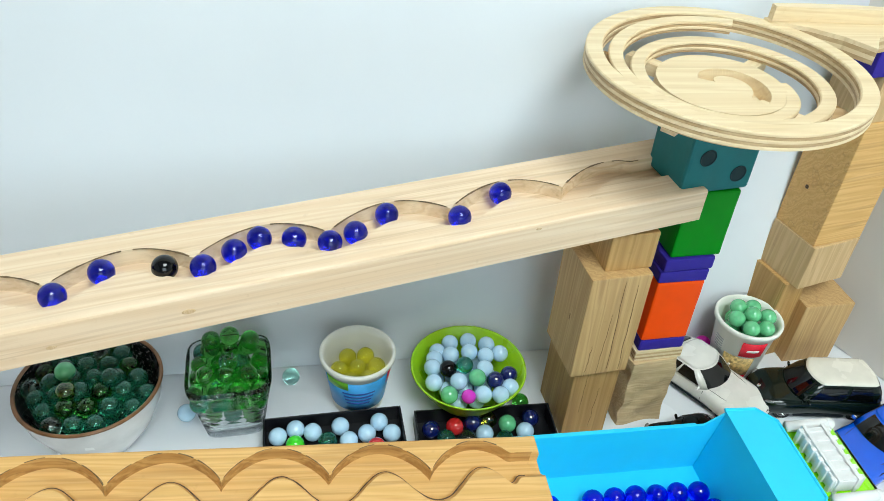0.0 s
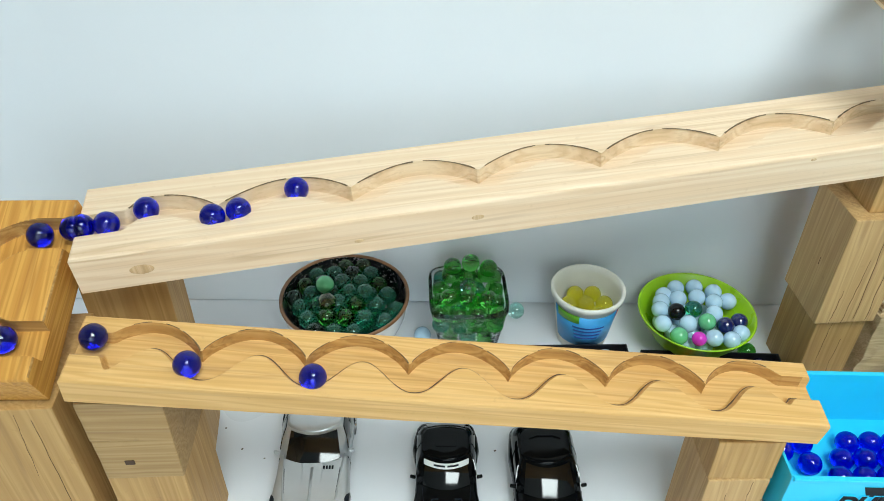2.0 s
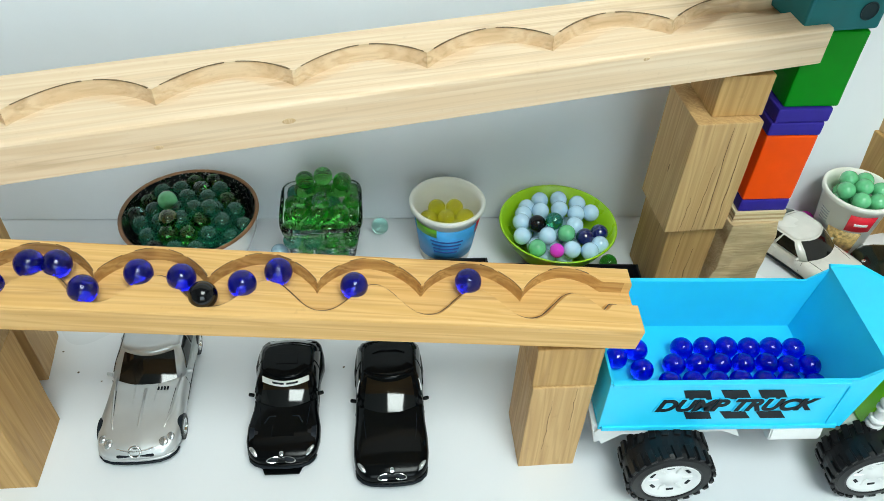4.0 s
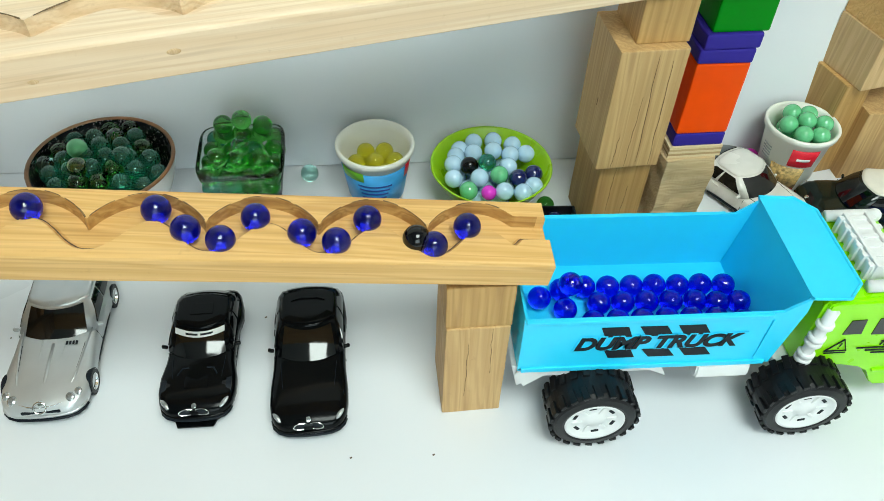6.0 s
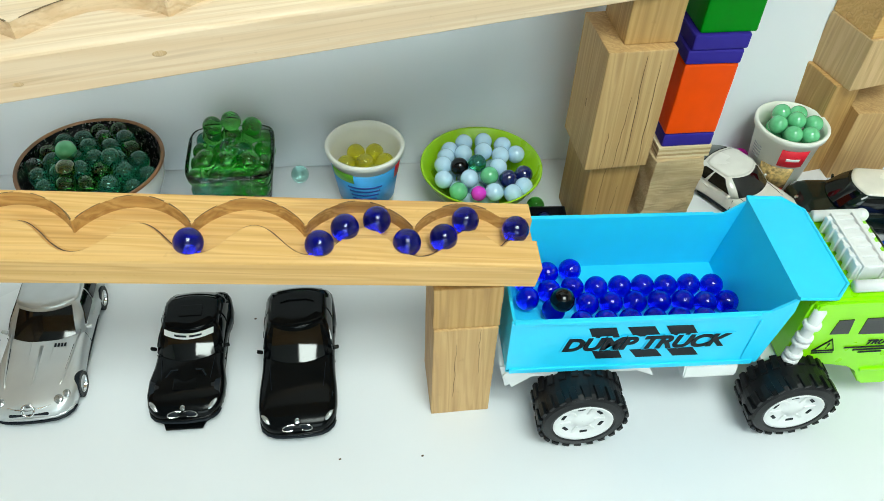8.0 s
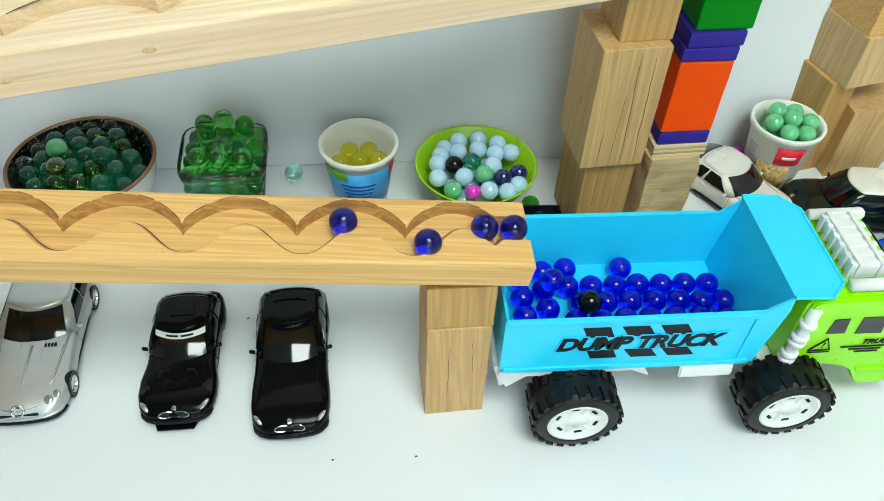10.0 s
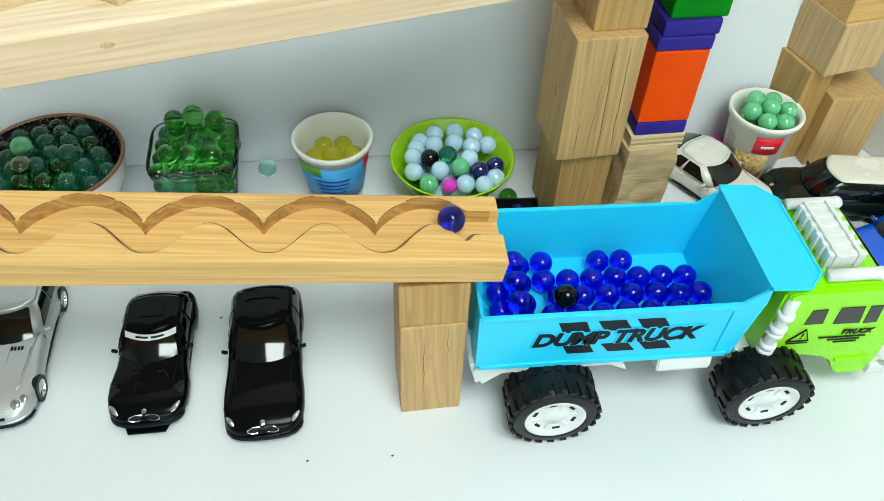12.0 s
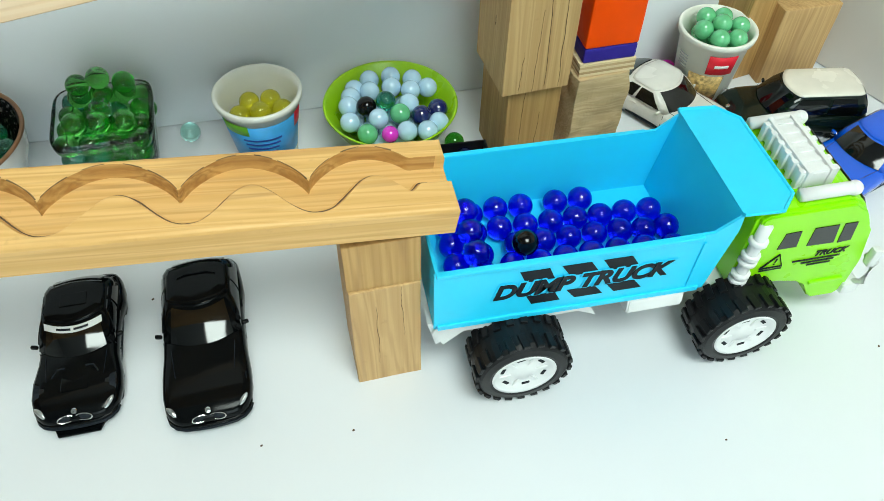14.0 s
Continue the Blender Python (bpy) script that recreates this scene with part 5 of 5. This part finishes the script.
        part("badge_ring", tube([(0.0, 0.0040 * math.cos(a), 0.0040 * math.sin(a)) for a in [2 * math.pi * i / 24 for i in range(25)]], 0.0007, 8), CHROME, t, "large round chrome emblem ring", True, m=pose(X(0.985), 0, zg + 0.0036, 0, -38, 0))
    else:
        part("grille", box(0.003, W * 0.5, 0.0030, (X(0.985), 0, zg), 0.0012), INK, t)
    part("badge", lathe([(0.0001, 0.0007), (0.0016, 0.0006), (0.0020, 0.0)], 16), CHROME, t, "round chrome badge", m=pose(X(0.962), 0, zb + (belt - zb) * 0.715 + 0.0003, 0, 40, 0))
    for lift, back, mt in ((0.30, 0.0, paint), (0.14, 0.006, INK)):
        lip = [(X(f + back) + 0.0006, y * W / 2, zb + (belt - zb) * lift) for f, y in ((0.910, -0.92), (0.945, -0.87), (0.975, -0.74), (0.992, -0.55), (0.999, -0.28), (1.001, 0.0), (0.999, 0.28), (0.992, 0.55), (0.975, 0.74), (0.945, 0.87), (0.910, 0.92))]
        part("bumper_lip", tube(lip, 0.0010, 8), mt, t, smooth=True)
    part("air_intake", box(0.004, W * 0.50, 0.0026, (X(0.972), 0, zb + 0.0018), 0.001), INK, t)
    part("number_plate", box(0.001, 0.013, 0.0032, (X(1.0) - 0.0006, 0, zb + 0.0046), 0.0003), INK, t)
    part("underbody", box(L * 0.86, W * 0.78, 0.003, (0, 0, 0.0052), 0.001), INK, t)
    return t, X, belt, zb2, zt2, wb, wt


# black sports coupe with a banner across the windscreen
c, X, belt, zb2, zt2, wb, wt = car(pose(-0.1255, 0.3070, 0, 0, 0, -89.0), "black toy sports coupe with a white windscreen banner", 0.106, 0.0505, 0.0315, BLACK_PAINT, BLACK_PAINT, ws=(0.57, 0.39), rear=(0.17, 0.05), flare=0.04)
u = Vector((X(0.57) - X(0.39), 0, zb2 - zt2))
at = Vector((X(0.39), 0, zt2)) + u * 0.22 + Vector((0.0014, 0, 0.0012))
tilt = math.degrees(math.atan2(zt2 - zb2, X(0.57) - X(0.39)))
def banner_strip(y0, y1, half, lift):
    """A thin strip that follows the bowed windscreen."""
    d = u.normalized()
    n = Vector((-d.z, 0, d.x)) if d.x > 0 else Vector((d.z, 0, -d.x))
    secs = []
    for i in range(13):
        y = y0 + (y1 - y0) * i / 12
        p = at + Vector((0.0060 * (1 - (y / (wt * 1.02)) ** 2) - 0.0012, y, 0)) + n * lift
        secs.append([p - d * half, p + d * half, p + d * half + n * 0.0004, p - d * half + n * 0.0004])
    return loft(secs)


part("banner", banner_strip(-wt * 0.95, wt * 0.95, 0.0021, 0.0), WHITE_PL, c, "white banner strip")
for y0 in (-0.0095, 0.0008):
    part("print_bar", banner_strip(y0, y0 + 0.0085, 0.0007, 0.0003), INK, c, "black lettering bar")
part("splitter", loft([[(X(0.96), -0.019, 0.0030), (X(1.0), -0.014, 0.0030), (X(1.045), -0.012, 0.0030), (X(1.045), 0.012, 0.0030), (X(1.0), 0.014, 0.0030), (X(0.96), 0.019, 0.0030)], [(X(0.96), -0.019, 0.0042), (X(1.0), -0.014, 0.0042), (X(1.045), -0.012, 0.0042), (X(1.045), 0.012, 0.0042), (X(1.0), 0.014, 0.0042), (X(0.96), 0.019, 0.0042)]]), BLACK_PAINT, c, "black front splitter")
for s in (-1, 1):
    part("bonnet_vent", tube([(X(0.74), s * 0.0135, belt * 0.945), (X(0.69), s * 0.0105, belt * 0.975), (X(0.69), s * 0.006, belt * 0.985)], 0.0006, 6), INK, c)
part("bonnet_bulge", box(0.022, 0.016, 0.0016, (X(0.74), 0, belt * 0.93), 0.0007), BLACK_PAINT, c)
part("roof_hatch", box(0.010, 0.016, 0.0010, (X(0.29), 0, zt2 + 0.0018), 0.0004), BLACK_PAINT, c)

# black saloon
c, X, belt, zb2, zt2, wb, wt = car(pose(-0.0490, 0.2975, 0, 0, 0, -88.3), "glossy black toy saloon car parked on the table", 0.119, 0.0535, 0.0345, BLACK_PAINT, BLACK_PAINT, ws=(0.55, 0.36), rear=(0.14, 0.03))
part("roof_groove", tube([(X(0.22), -0.012, zt2 + 0.0021), (X(0.20), -0.006, zt2 + 0.0024), (X(0.20), 0.006, zt2 + 0.0024), (X(0.22), 0.012, zt2 + 0.0021)], 0.0006, 6), BLACK_PAINT, c)

# silver coupe
c, X, belt, zb2, zt2, wb, wt = car(pose(-0.2285, 0.3240, 0, 0, 0, -87.5), "silver toy coupe with long bonnet", 0.128, 0.0590, 0.0345, SILVER_PAINT, SILVER_PAINT, ws=(0.53, 0.36), rear=(0.15, 0.05), grille="star", inset=0.0032)
for s in (-1, 1):
    part("bonnet_crease", tube([(X(0.57), s * 0.008, belt * 0.99 + 0.0006), (X(0.78), s * 0.0065, belt * 0.90 + 0.0006), (X(0.94), s * 0.003, belt * 0.72)], 0.0006, 6), SILVER_PAINT, c)
for s in (-1, 1):
    part("fender_crease", tube([(X(0.50), s * 0.0235, belt * 0.985), (X(0.66), s * 0.0215, belt * 0.965 + 0.0004), (X(0.80), s * 0.0195, belt * 0.90 + 0.0004), (X(0.90), s * 0.0160, belt * 0.80 + 0.0002)], 0.0008, 6), SILVER_PAINT, c, smooth=True)
part("bonnet_spear", tube([(X(0.60), 0, belt * 0.985 + 0.0006), (X(0.80), 0, belt * 0.905 + 0.0009), (X(0.95), 0, belt * 0.72 + 0.0008)], 0.0012, 8), SILVER_PAINT, c, smooth=True)
for k in range(4):
    part("bonnet_vent", box(0.0030, 0.0014, 0.0006, (X(0.60), 0.0090 + 0.0022 * k, belt * 0.985 + 0.0006), 0.0002), INK, c)

# white sports car with black windows, behind the coloured column
car(pose(0.3360, 0.4600, 0, 0, 0, -58), "white toy sports car with black windows", 0.120, 0.0540, 0.0350, WHITE_PAINT, WHITE_PAINT, ws=(0.60, 0.46), rear=(0.26, 0.06), grille="plain")
# black car that stands behind the truck, by the splintered block
car(pose(0.2880, 0.3985, 0, 0, 0, 184), "small black toy coupe standing behind the dump truck", 0.074, 0.0340, 0.0230, BLACK_PAINT, BLACK_PAINT, ws=(0.60, 0.46), rear=(0.22, 0.06), grille="plain", wheel=0.0066)
# dark green hatchback with a cream roof
car(pose(0.4320, 0.4330, 0, 0, 0, 172), "dark green toy hatchback with a cream roof", 0.116, 0.0500, 0.0430, BLACK_GREEN, CREAM_PAINT, ws=(0.70, 0.56), rear=(0.09, 0.02), hood=0.60, grille="plain")
# blue sports car
car(pose(0.4660, 0.3700, 0, 0, 0, 200), "bright blue toy sports car with dark windows", 0.125, 0.0560, 0.0340, BLUE_PAINT, BLUE_PAINT, ws=(0.62, 0.47), rear=(0.22, 0.06), grille="plain")
tagged(part("toy_bead", ball(0.008, 18, 12), PINK, smooth=True, m=Matrix.Translation((0.357, 0.512, 0.008))), "small magenta plastic bead on the table", "bead")

# ---------------------------------------------------------------- ceiling lamp
panel = thing("ceiling_lamp", Matrix.Translation((PANEL[0], PANEL[1], 1.75)), "flat square white ceiling lamp", "lamp")
GLOW = Nodes("lamp_diffuser")
GLOW.bsdf.inputs["Emission Color"].default_value = (1, 0.99, 0.97, 1)
GLOW.bsdf.inputs["Emission Strength"].default_value = 4.0
part("frame", box(0.88, 0.88, 0.02, (0, 0, -0.012), 0.004), WHITE_PL, panel)
part("diffuser", box(0.84, 0.84, 0.006, (0, 0, -0.026), 0.002), GLOW.mat, panel, "glowing white diffuser")

# ---------------------------------------------------------------- rolling marbles

Q_TURN, Q_LOW = 0.307, 0.4785


def on_track(q):
    """The place of a ball's centre, q metres along the run: down the upper plank, round the turning block, along the lower plank."""
    if q < Q_TURN:
        s = -q
        return UP_M @ Vector((s, up_centre(s), UP["H"] / 2 + 0.0004))
    if q > Q_LOW:
        s = -0.222 + (q - Q_LOW)
        return LO_M @ Vector((s, lo_centre(s), LO["H"] / 2 + 0.0005))
    a, b = on_track(Q_TURN - 1e-6), on_track(Q_LOW + 1e-6)
    d, arc = (q - Q_TURN) * 0.816, math.pi * TURN_R
    if d < 0.014:
        x, y = 0.0455 - d, TURN_R
    elif d > 0.014 + arc:
        x, y = 0.0315 + (d - 0.014 - arc), -TURN_R
    else:
        g = (d - 0.014) / TURN_R
        x, y = 0.0315 - TURN_R * math.sin(g), TURN_R * math.cos(g)
    p = TURN_M @ Vector((x, y, TURN_H / 2 - 0.0028))
    u = d / (0.816 * (Q_LOW - Q_TURN))
    return p.lerp(a, 1 - ease(u / 0.16)) if u < 0.16 else p.lerp(b, ease((u - 0.84) / 0.16)) if u > 0.84 else p


def U(*pairs):
    return [(t, -s / 1000) for t, s in pairs]


def D(*pairs):
    return [(t, Q_LOW + 0.222 + s / 1000) for t, s in pairs]


# time and place along the run, and where each ball comes to rest
RUNS = [
    ("blue", U((0, -285)) + [(0.5, 0.380)] + D((1, -192), (1.5, -135), (2, -85), (2.5, -36), (3, 14), (3.5, 67), (4, 118), (4.2, 136), (5.1, 217)), (0.1405, 0.3000, 0)),
    ("blue", U((0, -172), (0.5, -255)) + [(1.0, 0.344), (1.5, 0.463)] + D((2, -156), (2.5, -102), (3, -55), (3.5, -2), (4, 51), (4.2, 70), (5.8, 217)), (0.1095, 0.3088, 0)),
    ("blue", U((0, -130), (0.5, -229), (1, -302)) + [(1.5, 0.397)] + D((2, -212), (2.5, -148), (3, -96), (3.5, -41), (4, 8), (4.2, 28), (6.5, 207), (6.75, 220)), (0.1258, 0.3145, 0)),
    ("blue", U((0, -103), (0.5, -202), (1, -280)) + [(1.5, 0.360), (2.0, 0.452)] + D((2.3, -192), (2.5, -163), (3, -116), (3.5, -61), (4, -11), (4.2, 8), (6.5, 185), (7, 208), (7.25, 220)), (0.1420, 0.3160, 0)),
    ("black", U((0, -67), (0.5, -156), (1, -246)) + [(1.5, 0.327), (2.0, 0.422), (2.3, 0.476)] + D((2.5, -182), (3, -130), (3.5, -79), (4, -31), (4.2, -9), (6.5, 172), (7, 188), (7.5, 209), (7.8, 221)), (0.1485, 0.2745, 0.0132)),
    ("blue", U((0, -45), (0.5, -131), (1, -227), (1.5, -304)) + [(2.0, 0.390), (2.3, 0.461)] + D((2.5, -199), (3, -149), (3.5, -96), (4, -44), (4.2, -27), (6.5, 148), (7, 169), (7.5, 187), (8, 210), (8.25, 221)), (0.1085, 0.2765, 0)),
    ("blue", U((0, -25), (0.5, -97), (1, -184), (1.5, -275)) + [(2.0, 0.330), (2.3, 0.436)] + D((2.5, -218), (3, -164), (3.5, -117), (4, -67), (4.2, -46), (6.5, 127), (7, 143), (7.5, 164), (8, 181), (9.0, 221)), (0.1250, 0.2648, 0)),
    ("blue", U((0, -8), (0.5, -84), (1, -159), (1.5, -255)) + [(2.0, 0.313), (2.2, 0.332), (2.5, 0.400)] + D((3, -209), (3.5, -144), (4, -93), (4.2, -70), (6.5, 109), (7, 125), (7.5, 144), (8, 167), (9.4, 221)), (0.1800, 0.3135, 0)),
    ("blue", U((0, 13), (0.5, -64), (1, -127), (1.5, -229), (2, -303)) + [(2.5, 0.370), (3.0, 0.456)] + D((3.5, -160), (4, -110), (4.2, -90), (6.5, 88), (7, 111), (7.5, 127), (8, 146), (9.8, 221)), (0.1960, 0.3125, 0)),
    ("blue", U((0, 34), (0.5, -44), (1, -107), (1.5, -201), (2, -288)) + [(2.5, 0.347), (3.0, 0.423)] + D((3.5, -175), (4, -124), (4.2, -102), (6.5, 68), (7, 88), (7.5, 111), (8, 130), (10.2, 221)), (0.1195, 0.2905, 0.0126)),
    ("blue", U((0, 52), (0.5, -22), (1, -88), (1.5, -167), (2, -265)) + [(2.5, 0.314), (3.2, 0.430)] + D((4, -140), (4.2, -122), (6.5, 51), (7, 72), (7.5, 92), (8, 112), (10.5, 215), (10.7, 222)), (0.1200, 0.3070, 0.0128)),
    ("blue", U((0, 77), (0.5, -4), (1, -60), (1.5, -138), (2, -223), (2.5, -304)) + [(3.3, 0.423)] + D((4.2, -160), (6.5, 35), (7, 54), (7.5, 79), (8, 98), (10.5, 180), (11, 204), (11.3, 221)), (0.1193, 0.2737, 0.0126)),
    ("blue", U((0, 123), (0.5, 36), (1, -45), (1.5, -113), (2, -207), (2.5, -285)) + [(3.3, 0.390)] + D((4.2, -210), (6.5, -30), (7, -10), (7.5, 12), (8, 30), (10.5, 136), (11, 154), (11.5, 172), (12, 193), (12.5, 217), (12.6, 222)), (0.1580, 0.3150, 0)),
    ("blue", U((0, 160), (0.5, 64), (1, -13), (1.5, -92), (2, -170), (2.5, -270), (2.75, -306)) + [(3.2, 0.357)], None),
]


def pace(keys, t):
    """Steady running between the keyed moments, with a smooth change of speed."""
    ts, qs = [k[0] for k in keys], [k[1] for k in keys]
    if t >= ts[-1]:
        return qs[-1]
    i = max(j for j in range(len(ts) - 1) if ts[j] <= t or j == 0)
    d = [(qs[j + 1] - qs[j]) / (ts[j + 1] - ts[j]) for j in range(len(ts) - 1)]
    slope = lambda j: d[0] if j == 0 else d[-1] if j >= len(d) else 2 * d[j - 1] * d[j] / (d[j - 1] + d[j] + 1e-9)
    h = ts[i + 1] - ts[i]
    u = (t - ts[i]) / h
    a, b = slope(i) * h, slope(i + 1) * h
    return (2 * u ** 3 - 3 * u ** 2 + 1) * qs[i] + (u ** 3 - 2 * u ** 2 + u) * a + (3 * u ** 2 - 2 * u ** 3) * qs[i + 1] + (u ** 3 - u ** 2) * b


def motions():
    for kind, keys, rest in RUNS:
        ob = marble(kind, on_track(keys[0][1]), "rolling along the wooden tracks", "rolling marbles")
        end = keys[-1][0]
        rows = [(i / 10, Matrix.Translation(on_track(pace(keys, i / 10)))) for i in range(int(end * 10 + 0.5) + 1)]
        if rest:
            a, b = on_track(keys[-1][1]), Vector(bed_point(*rest))
            lip = a + Vector((0.012, 0.001, -0.003))
            t0 = rows[-1][0]
            drop = Vector((0.128, a.y + (b.y - a.y) * 0.4, bed_point(0.128, 0.28)[2] + 0.018))
            rows += [(t0 + 0.1, Matrix.Translation(lip)), (t0 + 0.2, Matrix.Translation(drop)), (t0 + 0.35, Matrix.Translation(b.lerp(drop, 0.25))), (t0 + 0.6, Matrix.Translation(b))]
        rows = [r for r in rows if r[0] < 13.95]
        rows.append((14.0, rows[-1][1]))
        walk(ob, rows)


motions()
